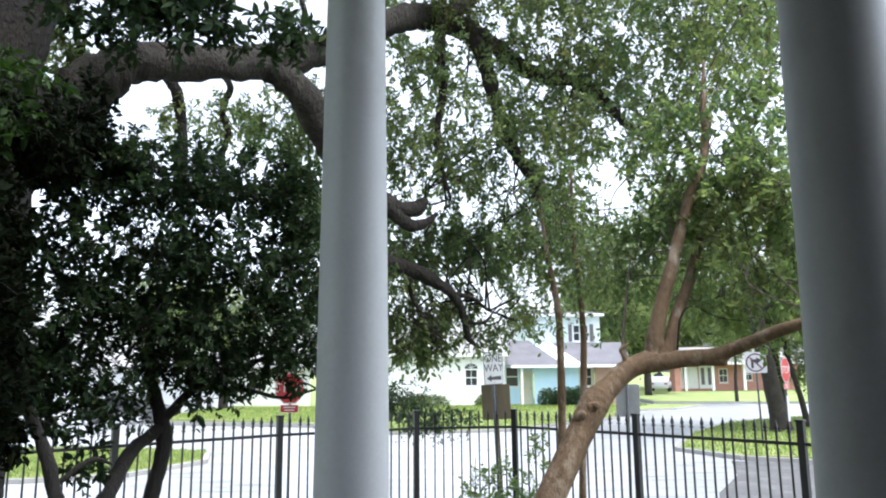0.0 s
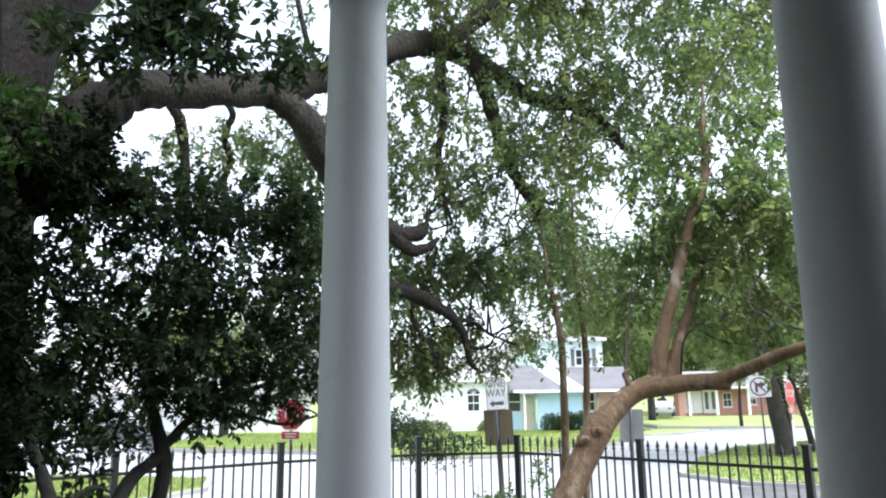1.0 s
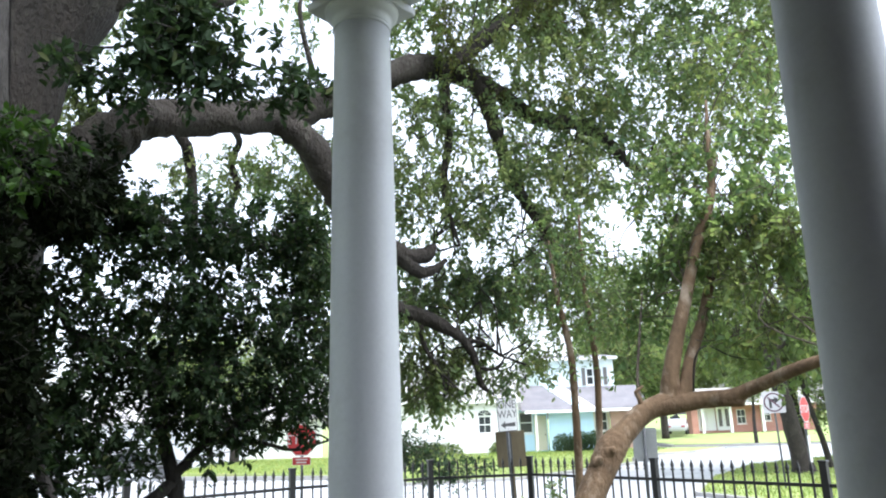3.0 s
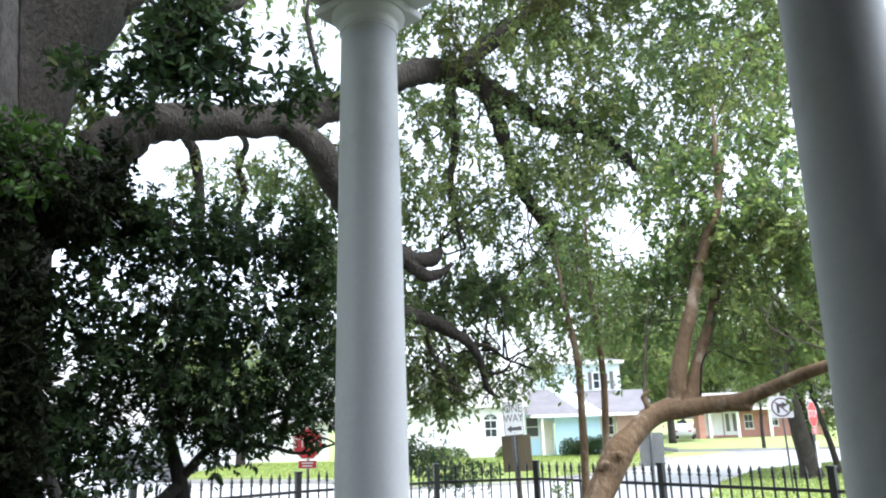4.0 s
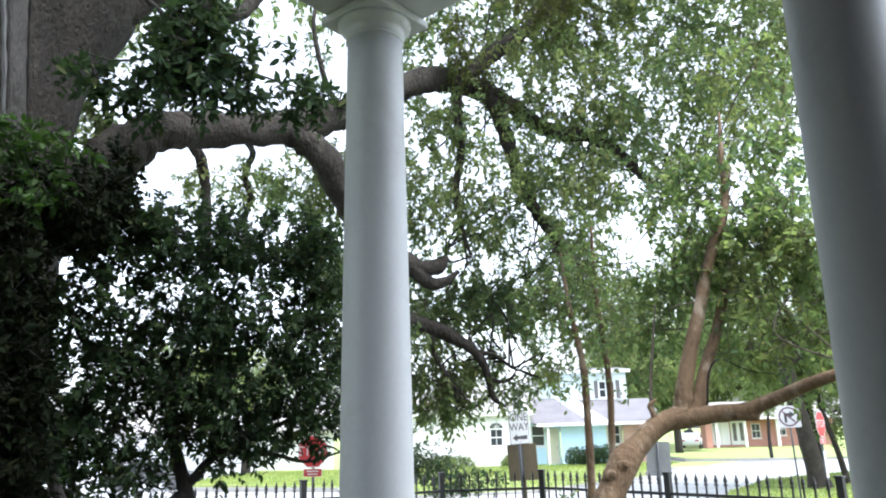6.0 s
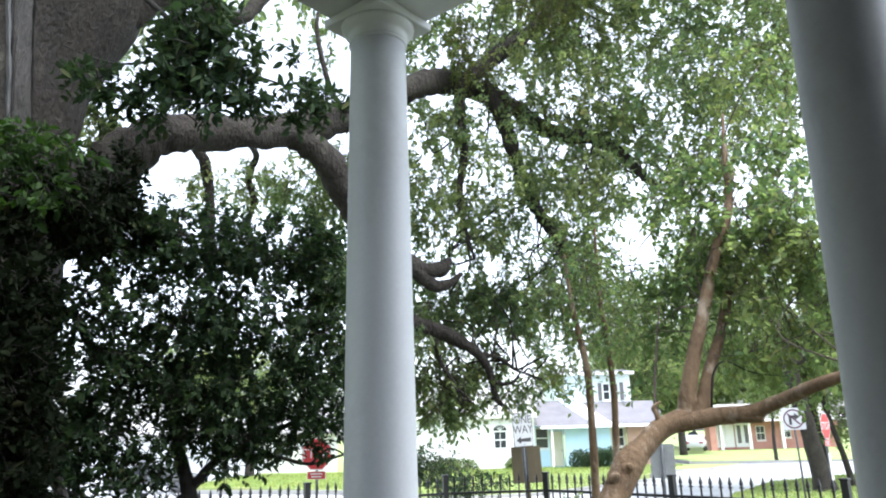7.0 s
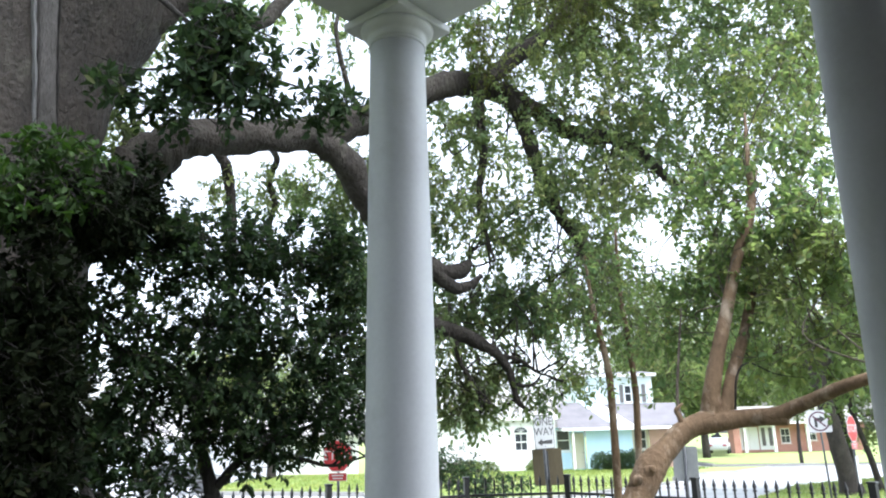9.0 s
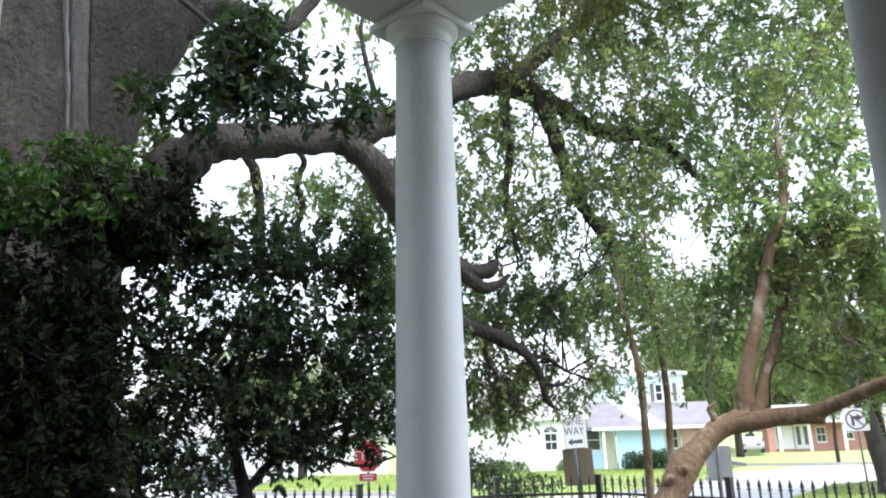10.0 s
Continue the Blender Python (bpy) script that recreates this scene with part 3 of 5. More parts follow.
oak_limb([(0.00, 7.40, 6.12, 0.068), (-0.01, 7.45, 5.81, 0.056), (0.02, 7.50, 5.36, 0.046), (-0.04, 7.55, 4.93, 0.037), (-0.01, 7.60, 4.56, 0.030), (0.09, 7.65, 4.19, 0.015)], 10, 8, 0.35)
oak_limb([(-2.32, 5.40, 4.72, 0.046), (-2.6, 6.2, 5.2, 0.055), (-2.78, 6.90, 5.37, 0.055), (-2.67, 7.00, 5.19, 0.060), (-2.63, 7.10, 4.91, 0.054), (-2.61, 7.15, 4.58, 0.045), (-2.60, 7.20, 4.11, 0.035)], 10, 9, 0.25)
oak_limb([(-2.01, 6.20, 5.07, 0.032), (-2.42, 8.00, 5.62, 0.040), (-2.53, 8.08, 5.36, 0.042), (-2.47, 8.15, 5.12, 0.040), (-2.54, 8.20, 4.80, 0.032), (-2.44, 8.3, 4.2, 0.02)], 10, 10, 0.25)
oak_limb([(-1.08, 6.60, 5.46, 0.045), (-1.16, 6.40, 5.47, 0.026), (-1.25, 6.30, 5.66, 0.027), (-1.34, 6.20, 6.15, 0.022), (-1.3, 6.3, 6.6, 0.012)], 8, 11)
oak_limb([(-2.95, 5.0, 5.5, 0.25), (-2.65, 5.20, 5.76, 0.141), (-2.31, 5.30, 5.98, 0.082), (-1.92, 5.60, 5.91, 0.062), (-1.75, 5.80, 6.25, 0.067), (-1.51, 6.00, 6.78, 0.054)], 12, 12, 0.3)
OAK_HIGH = [
    (-0.18, 8.00, 7.20, 0.62, 0.50, 0.55, 0.90), (0.90, 8.60, 7.46, 0.80, 0.60, 0.58, 0.80), (1.70, 8.30, 7.36, 0.67, 0.60, 0.56, 1.40),
    (2.58, 8.60, 7.30, 0.79, 0.70, 0.64, 1.00), (3.52, 8.80, 7.17, 0.79, 0.70, 0.79, 0.80), (4.25, 8.80, 6.95, 0.64, 0.70, 1.07, 0.55),
    (0.53, 8.40, 8.70, 1.48, 0.80, 0.67, 1.00), (2.74, 8.60, 8.70, 1.48, 0.80, 0.67, 1.00), (4.35, 8.60, 8.52, 0.94, 0.80, 0.65, 0.80),
    (1.82, 8.60, 6.01, 0.80, 0.50, 0.45, 1.10), (2.81, 8.80, 5.91, 0.70, 0.60, 0.63, 0.90),
]
OAK_MID = [
    (-0.35, 8.60, 5.75, 0.39, 0.50, 0.60, 0.75), (-0.11, 8.60, 4.85, 0.55, 0.50, 0.41, 1.00), (0.35, 8.50, 4.59, 0.40, 0.50, 0.47, 0.80),
    (1.10, 8.60, 5.50, 0.38, 0.50, 0.55, 0.70), (1.30, 8.70, 4.59, 0.51, 0.50, 0.41, 1.00), (1.57, 8.70, 5.29, 0.41, 0.50, 0.35, 0.90),
    (0.65, 8.70, 4.00, 0.54, 0.50, 0.37, 1.10), (1.22, 8.80, 3.92, 0.51, 0.50, 0.44, 1.10), (-0.07, 8.50, 4.27, 0.47, 0.50, 0.33, 1.00),
    (-1.03, 8.90, 5.53, 0.58, 0.50, 0.80, 0.80), (-1.04, 8.70, 4.08, 0.55, 0.50, 0.75, 1.00), (1.87, 8.90, 3.98, 0.41, 0.50, 0.41, 1.00),
    (0.41, 8.70, 5.97, 0.20, 0.40, 0.43, 0.40),
]
OAK_LOW = [
    (-0.29, 8.40, 3.72, 0.39, 0.40, 0.36, 1.00), (-0.33, 7.90, 3.01, 0.39, 0.30, 0.33, 1.30), (0.29, 8.30, 3.71, 0.48, 0.35, 0.32, 1.10),
    (0.16, 8.20, 3.17, 0.28, 0.30, 0.25, 1.00), (0.79, 8.30, 2.98, 0.22, 0.30, 0.19, 1.40), (0.51, 8.20, 3.37, 0.31, 0.30, 0.22, 0.90),
    (-0.25, 7.80, 2.65, 0.29, 0.30, 0.16, 1.00), (0.20, 8.10, 2.85, 0.18, 0.30, 0.13, 0.90), (-1.04, 8.50, 2.98, 0.45, 0.40, 0.45, 1.00),
    (-0.47, 7.50, 3.35, 0.17, 0.30, 0.35, 0.80), (0.47, 8.10, 2.78, 0.15, 0.20, 0.12, 0.70),
]
OAK_BACK = [
    (-4.41, 8.20, 7.13, 0.35, 0.50, 0.48, 0.90), (-3.08, 5.60, 5.16, 0.18, 0.30, 0.22, 1.30), (-4.09, 8.20, 7.60, 0.37, 0.50, 0.44, 0.70),
    (-2.29, 9.20, 5.60, 0.57, 0.50, 0.42, 0.90), (-2.92, 9.20, 5.76, 0.46, 0.50, 0.27, 0.80), (-1.79, 9.00, 5.61, 0.37, 0.50, 0.52, 1.00),
    (-3.48, 9.20, 5.79, 0.39, 0.40, 0.27, 1.10), (-1.82, 9.20, 7.80, 0.28, 0.40, 0.48, 0.60), (-3.18, 8.60, 8.10, 0.39, 0.40, 0.23, 0.60),
    (-1.65, 9.00, 4.46, 0.43, 0.50, 0.50, 0.80), (-0.83, 8.80, 6.82, 0.45, 0.50, 0.45, 0.80), (-2.96, 5.60, 4.83, 0.17, 0.25, 0.15, 1.30),
]
OAK_GAPS = [
    (-0.00, 8.50, 6.25, 0.14, 1.00, 0.20), (0.35, 8.50, 6.30, 0.14, 1.00, 0.28), (0.39, 8.50, 5.70, 0.10, 1.00, 0.28),
    (0.86, 8.60, 4.66, 0.12, 1.00, 0.26), (2.58, 8.70, 6.18, 0.15, 1.20, 0.28), (3.18, 8.80, 6.03, 0.15, 1.20, 0.13),
    (2.02, 8.70, 4.79, 0.20, 1.20, 0.16), (2.11, 8.70, 4.40, 0.13, 1.00, 0.10), (-0.01, 8.60, 5.36, 0.18, 1.00, 0.18),
    (1.16, 8.60, 5.81, 0.11, 1.00, 0.13), (3.86, 8.80, 6.21, 0.21, 1.20, 0.42), (0.04, 8.20, 7.57, 0.14, 1.00, 0.13),
    (0.83, 8.50, 6.69, 0.11, 1.00, 0.10),
]
OAK_FILL = [
    (0.18, 7.50, 5.15, 0.73, 0.70, 0.79, 0.60), (1.16, 7.60, 5.99, 0.81, 0.70, 0.44, 1.00), (1.09, 7.70, 4.97, 0.67, 0.70, 0.55, 0.90),
    (2.16, 7.90, 6.20, 0.84, 0.70, 0.58, 0.90), (2.17, 7.90, 5.17, 0.69, 0.70, 0.50, 0.80), (3.17, 7.80, 6.06, 0.75, 0.70, 0.82, 0.90),
    (1.05, 8.00, 4.10, 0.93, 0.60, 0.50, 0.80), (1.66, 8.40, 3.50, 0.70, 0.50, 0.32, 0.80), (-0.02, 7.50, 6.10, 0.38, 0.50, 0.38, 0.60),
    (0.77, 7.60, 6.58, 0.70, 0.50, 0.38, 0.80), (3.76, 7.60, 6.52, 0.49, 0.50, 0.56, 0.80),
]
crown(oak, OAK_FILL, LEAF_OAK, TWIG_BARK, 1.3, 12, 0.20, 0.068, 0.034, 17, 0.003, gap=0.36, cell=0.2, droop=0.6, hollows=OAK_GAPS)
# sprays close along the limbs
OAK_SPRAYS = [
    (-0.02, 7.35, 5.66, 0.12, 0.20, 0.37, 1.30), (-0.01, 7.50, 4.97, 0.12, 0.20, 0.36, 1.00), (-2.47, 8.00, 5.27, 0.13, 0.20, 0.30, 1.40),
    (-3.07, 5.50, 4.96, 0.13, 0.20, 0.17, 1.60), (-3.23, 5.60, 5.28, 0.11, 0.20, 0.20, 1.30), (-2.65, 7.00, 5.03, 0.09, 0.20, 0.27, 0.60),
    (-3.26, 6.20, 6.14, 0.17, 0.30, 0.28, 0.80), (-2.77, 5.30, 4.63, 0.16, 0.20, 0.10, 1.30), (0.69, 7.80, 5.23, 0.10, 0.20, 0.25, 0.80),
]
crown(oak, OAK_SPRAYS, LEAF_OAK, TWIG_BARK, 1.6, 12, 0.18, 0.070, 0.034, 18, 0.003, gap=0.36, cell=0.2, droop=1.0)
crown(oak, OAK_HIGH, LEAF_OAK, TWIG_BARK, 1.5, 14, 0.24, 0.078, 0.040, 11, 0.004, gap=0.43, cell=0.3, droop=0.7, hollows=OAK_GAPS)
crown(oak, OAK_MID, LEAF_OAK, TWIG_BARK, 1.5, 14, 0.24, 0.075, 0.038, 15, 0.004, gap=0.43, cell=0.3, droop=0.8, hollows=OAK_GAPS)
crown(oak, OAK_LOW, LEAF_OAK, TWIG_BARK, 2.5, 14, 0.22, 0.075, 0.036, 14, 0.004, gap=0.47, cell=0.3, droop=1.1)
crown(oak, OAK_BACK, LEAF_OAK, TWIG_BARK, 1.7, 13, 0.24, 0.078, 0.038, 16, 0.004, gap=0.5, cell=0.4, droop=0.9)
# mostly unseen crown added above porch roof and street, and left, to cut skylight
crown(oak, [(-4.0, 3.0, 10.0, 4.5, 5.0, 1.4, 1.0), (-1.0, 9.0, 10.2, 4.5, 3.5, 1.2, 1.0), (4.5, 8.0, 10.0, 4.0, 4.0, 1.4, 1.0), (-7.5, 7.0, 8.0, 3.0, 4.0, 2.2, 1.0), (-6.8, 2.5, 5.5, 2.0, 3.0, 3.0, 1.0)],
      LEAF_OAK, TWIG_BARK, 5500, 12, 0.5, 0.15, 0.075, 12, 0.006, gap=0.36, cell=1.2, droop=0.5)

crown(oak, [(0.06, 7.15, 6.45, 0.16, 0.2, 0.42, 1.0), (0.2, 7.4, 6.2, 0.2, 0.2, 0.22, 0.8), (-2.35, 5.5, 5.35, 0.22, 0.3, 0.35, 0.6), (0.95, 7.2, 7.0, 0.5, 0.3, 0.3, 0.5), (1.3, 7.7, 7.1, 0.45, 0.3, 0.4, 0.6), (0.75, 7.7, 5.9, 0.3, 0.2, 0.25, 0.5)],
      LEAF_MOSS, TWIG_BARK, 380, 12, 0.18, 0.05, 0.022, 13, 0.003, "yellow-green moss and ferns on the limbs", gap=0.35, cell=0.3, droop=1.0)


def branches(parent, clumps, starts, per, radius, material, seed):
    """Thin crooked boughs from the limbs into the leaf clumps."""
    g = random.Random(seed)
    for c in clumps:
        near = sorted(starts, key=lambda q: (q[0] - c[0]) ** 2 + (q[1] - c[1]) ** 2 + (q[2] - c[2]) ** 2)[:10]
        for k in range(per):
            a = g.choice(near)
            e = [c[i] + c[3 + i] * g.uniform(-0.75, 0.75) for i in range(3)]
            j = [0.25 * g.uniform(-1, 1) for i in range(6)]
            mid = [a[i] * 0.66 + e[i] * 0.34 + j[i] for i in range(3)]
            mid2 = [a[i] * 0.33 + e[i] * 0.67 + j[3 + i] for i in range(3)]
            part("bough", limb([(*a, radius), (*mid, radius * 0.8), (*mid2, radius * 0.5), (*e, radius * 0.15)], 6, 5, 0.2, None, k), material, parent, smooth=True)


branches(oak, OAK_HIGH[:6] + OAK_HIGH[9:] + OAK_MID[:9] + OAK_MID[11:12] + OAK_LOW[:5], OAK_LINE, 4, 0.013, OAK_BARK, 5)

# ---- dark evergreen at the porch ----
evergreen = thing("evergreen_tree", "dark glossy evergreen with several thin crooked stems", "tree")
for i, pts in enumerate((
        [(-1.78, 4.45, 0.0, 0.06), (-1.74, 4.45, 1.41, 0.049), (-1.71, 4.45, 1.65, 0.044), (-1.66, 4.47, 1.94, 0.045), (-1.69, 4.49, 2.12, 0.044), (-1.75, 4.50, 2.27, 0.037), (-1.79, 4.50, 2.51, 0.030), (-1.72, 4.5, 2.9, 0.02), (-1.6, 4.5, 3.3, 0.01)],
        [(-1.69, 4.49, 2.09, 0.030), (-1.63, 4.51, 2.15, 0.031), (-1.52, 4.55, 2.27, 0.028), (-1.26, 4.65, 2.40, 0.018), (-0.95, 4.70, 2.54, 0.011)],
        [(-2.0, 4.0, 0.0, 0.06), (-1.91, 4.10, 1.43, 0.048), (-1.83, 4.20, 1.75, 0.040), (-1.79, 4.35, 1.94, 0.039), (-1.68, 4.47, 2.05, 0.037)],
        [(-1.9, 3.75, 0.0, 0.05), (-1.89, 3.75, 1.56, 0.038), (-1.92, 3.75, 1.80, 0.033), (-2.01, 3.79, 2.01, 0.031), (-2.14, 3.80, 2.26, 0.026), (-2.28, 3.90, 2.55, 0.021), (-2.3, 4.0, 3.0, 0.012)],
        [(-1.52, 4.55, 2.28, 0.017), (-1.22, 4.65, 2.26, 0.014), (-1.02, 4.75, 2.21, 0.011), (-0.83, 4.85, 2.26, 0.007)],
        [(-1.02, 4.75, 2.21, 0.009), (-0.9, 4.8, 2.30, 0.007), (-0.74, 4.85, 2.20, 0.004)],
        [(-1.79, 4.40, 2.55, 0.032), (-1.85, 4.40, 2.72, 0.030), (-2.01, 4.30, 2.86, 0.027), (-2.20, 4.20, 2.92, 0.022), (-2.29, 4.15, 3.13, 0.015)],
        [(-1.93, 3.76, 1.82, 0.016), (-1.82, 3.9, 1.93, 0.013), (-1.75, 4.0, 1.90, 0.007)])):
    part("stem", limb(pts, 8, 6, 0.25, None, i), STEM_BARK, evergreen, smooth=True)
EVERGREEN_TOP = [
    (-2.03, 4.25, 3.47, 0.30, 0.35, 0.21, 1.00), (-1.65, 4.40, 3.56, 0.38, 0.40, 0.22, 1.20), (-1.21, 4.55, 3.55, 0.39, 0.40, 0.22, 1.20),
    (-0.90, 4.70, 3.51, 0.19, 0.40, 0.28, 1.10), (-2.10, 4.15, 3.08, 0.32, 0.35, 0.25, 1.00), (-1.70, 4.40, 3.10, 0.39, 0.40, 0.30, 0.90),
    (-1.28, 4.55, 3.04, 0.38, 0.40, 0.29, 0.90), (-0.92, 4.70, 3.00, 0.20, 0.40, 0.29, 1.00), (-1.90, 4.40, 3.74, 0.20, 0.30, 0.11, 0.90),
    (-2.12, 4.20, 3.62, 0.21, 0.30, 0.11, 1.00), (-2.36, 4.15, 3.10, 0.12, 0.25, 0.20, 0.80), (-2.28, 4.10, 3.53, 0.14, 0.25, 0.08, 0.70),
    (-2.34, 4.10, 2.72, 0.10, 0.25, 0.20, 0.80),
]
EVERGREEN_LOW = [
    (-2.06, 4.20, 2.72, 0.37, 0.35, 0.20, 0.90), (-1.69, 4.40, 2.69, 0.38, 0.35, 0.21, 0.80), (-1.27, 4.55, 2.65, 0.39, 0.35, 0.19, 1.00),
    (-0.94, 4.70, 2.68, 0.18, 0.30, 0.22, 1.10), (-1.98, 4.30, 2.41, 0.42, 0.30, 0.15, 0.90), (-2.17, 4.10, 2.37, 0.19, 0.30, 0.18, 0.90),
    (-1.54, 4.50, 2.41, 0.35, 0.30, 0.12, 1.00), (-1.13, 4.70, 2.42, 0.29, 0.25, 0.11, 1.20), (-2.13, 4.00, 2.16, 0.12, 0.25, 0.12, 0.80),
    (-1.90, 4.30, 2.22, 0.30, 0.25, 0.09, 0.80), (-1.46, 4.50, 2.24, 0.24, 0.25, 0.08, 0.90), (-1.16, 4.70, 2.30, 0.21, 0.20, 0.06, 0.80),
]
EVERGREEN_FOOT = [
    (-1.94, 4.10, 1.91, 0.15, 0.20, 0.10, 1.20), (-2.16, 3.90, 2.17, 0.15, 0.25, 0.16, 1.00), (-2.02, 4.10, 2.12, 0.18, 0.20, 0.12, 0.70),
    (-2.21, 3.90, 2.41, 0.13, 0.25, 0.18, 1.00), (-0.97, 4.80, 2.42, 0.15, 0.15, 0.05, 1.00),
]
EVERGREEN_GAPS = [
    (-2.39, 4.20, 3.47, 0.05, 0.80, 0.06), (-2.47, 4.20, 3.26, 0.04, 0.80, 0.04), (-2.42, 4.20, 3.00, 0.03, 0.80, 0.07),
    (-2.47, 4.20, 2.83, 0.03, 0.80, 0.06), (-1.26, 4.50, 2.85, 0.04, 0.80, 0.08), (-1.87, 4.40, 2.48, 0.05, 0.80, 0.05),
    (-1.63, 4.40, 2.16, 0.07, 0.80, 0.20), (-2.41, 4.20, 2.34, 0.05, 0.80, 0.10),
]
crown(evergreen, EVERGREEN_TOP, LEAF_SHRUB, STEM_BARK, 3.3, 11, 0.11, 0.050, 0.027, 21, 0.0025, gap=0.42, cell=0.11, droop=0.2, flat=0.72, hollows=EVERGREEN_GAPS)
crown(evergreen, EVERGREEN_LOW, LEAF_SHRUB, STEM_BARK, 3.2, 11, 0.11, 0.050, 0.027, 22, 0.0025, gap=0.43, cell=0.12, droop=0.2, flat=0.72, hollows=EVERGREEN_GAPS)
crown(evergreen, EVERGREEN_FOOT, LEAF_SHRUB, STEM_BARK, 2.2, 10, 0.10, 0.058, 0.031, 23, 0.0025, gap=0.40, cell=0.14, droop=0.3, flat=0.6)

# ---- magnolia-leaved branch over the limb, and the leaves in front of the trunk ----
MAGNOLIA = [
    (-1.82, 4.50, 5.19, 0.27, 0.25, 0.20, 1.00), (-1.89, 4.50, 4.91, 0.21, 0.25, 0.22, 1.20), (-1.77, 4.60, 4.84, 0.32, 0.25, 0.18, 1.30),
    (-1.47, 4.70, 4.73, 0.24, 0.25, 0.13, 1.20), (-1.16, 4.80, 4.69, 0.31, 0.20, 0.07, 1.10), (-1.12, 4.80, 5.02, 0.11, 0.20, 0.12, 0.70),
    (-1.92, 4.50, 4.57, 0.29, 0.20, 0.08, 1.00), (-1.61, 4.60, 5.07, 0.22, 0.25, 0.18, 0.90), (-2.47, 4.30, 4.74, 0.15, 0.12, 0.05, 1.20),
    (-2.27, 4.40, 4.66, 0.18, 0.15, 0.07, 1.10), (-0.97, 4.90, 4.75, 0.17, 0.15, 0.06, 0.70),
]
MAGNOLIA_GAPS = [
    (-1.69, 4.60, 4.91, 0.06, 0.60, 0.06), (-1.34, 4.70, 4.85, 0.10, 0.60, 0.16), (-1.22, 4.70, 5.25, 0.25, 0.80, 0.17),
    (-1.04, 4.80, 5.16, 0.08, 0.60, 0.25), (-1.57, 4.60, 5.25, 0.07, 0.50, 0.08),
]
CLIMBER_TOP = [
    (-2.43, 3.30, 3.80, 0.23, 0.25, 0.10, 1.20), (-2.15, 3.50, 3.86, 0.20, 0.25, 0.09, 1.20), (-2.33, 3.20, 3.55, 0.25, 0.25, 0.10, 1.00),
    (-2.53, 3.00, 3.56, 0.18, 0.30, 0.24, 1.00), (-2.13, 3.40, 3.62, 0.17, 0.20, 0.09, 0.80),
]
CLIMBER_LOW = [
    (-2.21, 3.60, 3.58, 0.34, 0.25, 0.14, 1.20), (-2.08, 3.90, 3.83, 0.18, 0.25, 0.17, 1.60), (-2.35, 3.30, 3.16, 0.30, 0.25, 0.30, 1.00),
    (-2.29, 3.30, 2.66, 0.27, 0.25, 0.32, 1.00), (-2.24, 3.30, 2.23, 0.26, 0.25, 0.26, 1.00), (-2.13, 3.90, 3.64, 0.21, 0.25, 0.13, 1.50),
    (-2.20, 3.80, 3.89, 0.16, 0.25, 0.11, 1.40), (-2.19, 3.50, 3.02, 0.11, 0.20, 0.32, 1.30), (-2.16, 3.50, 2.56, 0.10, 0.20, 0.31, 1.30),
    (-2.11, 3.50, 2.22, 0.10, 0.20, 0.19, 1.20), (-2.18, 3.50, 3.31, 0.11, 0.20, 0.15, 1.20),
]
overhang = thing("overhanging_branch", "dark broad-leaved branch hanging above the oak limb", "branch")
for i, pts in enumerate((
        [(-2.75, 4.3, 5.9, 0.03), (-2.3, 4.45, 5.5, 0.024), (-1.95, 4.6, 5.2, 0.018), (-1.6, 4.7, 4.95, 0.012), (-1.15, 4.85, 4.82, 0.005)],
        [(-2.1, 4.55, 5.35, 0.014), (-1.75, 4.6, 5.3, 0.010), (-1.4, 4.65, 5.15, 0.005)],
        [(-2.05, 4.55, 4.95, 0.012), (-2.35, 4.45, 4.88, 0.009), (-2.65, 4.35, 4.97, 0.004)],
        [(-1.95, 4.55, 4.75, 0.009), (-2.1, 4.6, 4.5, 0.008), (-2.35, 4.6, 4.2, 0.006)])):
    part("stem", limb(pts, 8, 6, 0.12, None, i), STEM_BARK, overhang, smooth=True)
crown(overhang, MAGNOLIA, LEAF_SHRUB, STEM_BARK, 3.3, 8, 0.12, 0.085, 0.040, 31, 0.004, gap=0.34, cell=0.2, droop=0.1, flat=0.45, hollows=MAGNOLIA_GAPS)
climber = thing("climbing_shrub", "bright green leafy shrub growing up the oak trunk", "shrub")
part("stem", limb([(-2.6, 3.2, 0.0, 0.03), (-2.5, 3.2, 2.0, 0.02), (-2.45, 3.2, 3.5, 0.01)], 8), STEM_BARK, climber, smooth=True)
crown(climber, CLIMBER_TOP, LEAF_BRIGHT, STEM_BARK, 3.0, 12, 0.13, 0.055, 0.028, 41, 0.003, gap=0.36, cell=0.25, droop=0.4)
crown(climber, CLIMBER_LOW, LEAF_SHADED, STEM_BARK, 5.0, 12, 0.14, 0.055, 0.03, 42, 0.003, "near-black lower leaves with shade painted into their colour", gap=0.33, cell=0.3, droop=0.4)

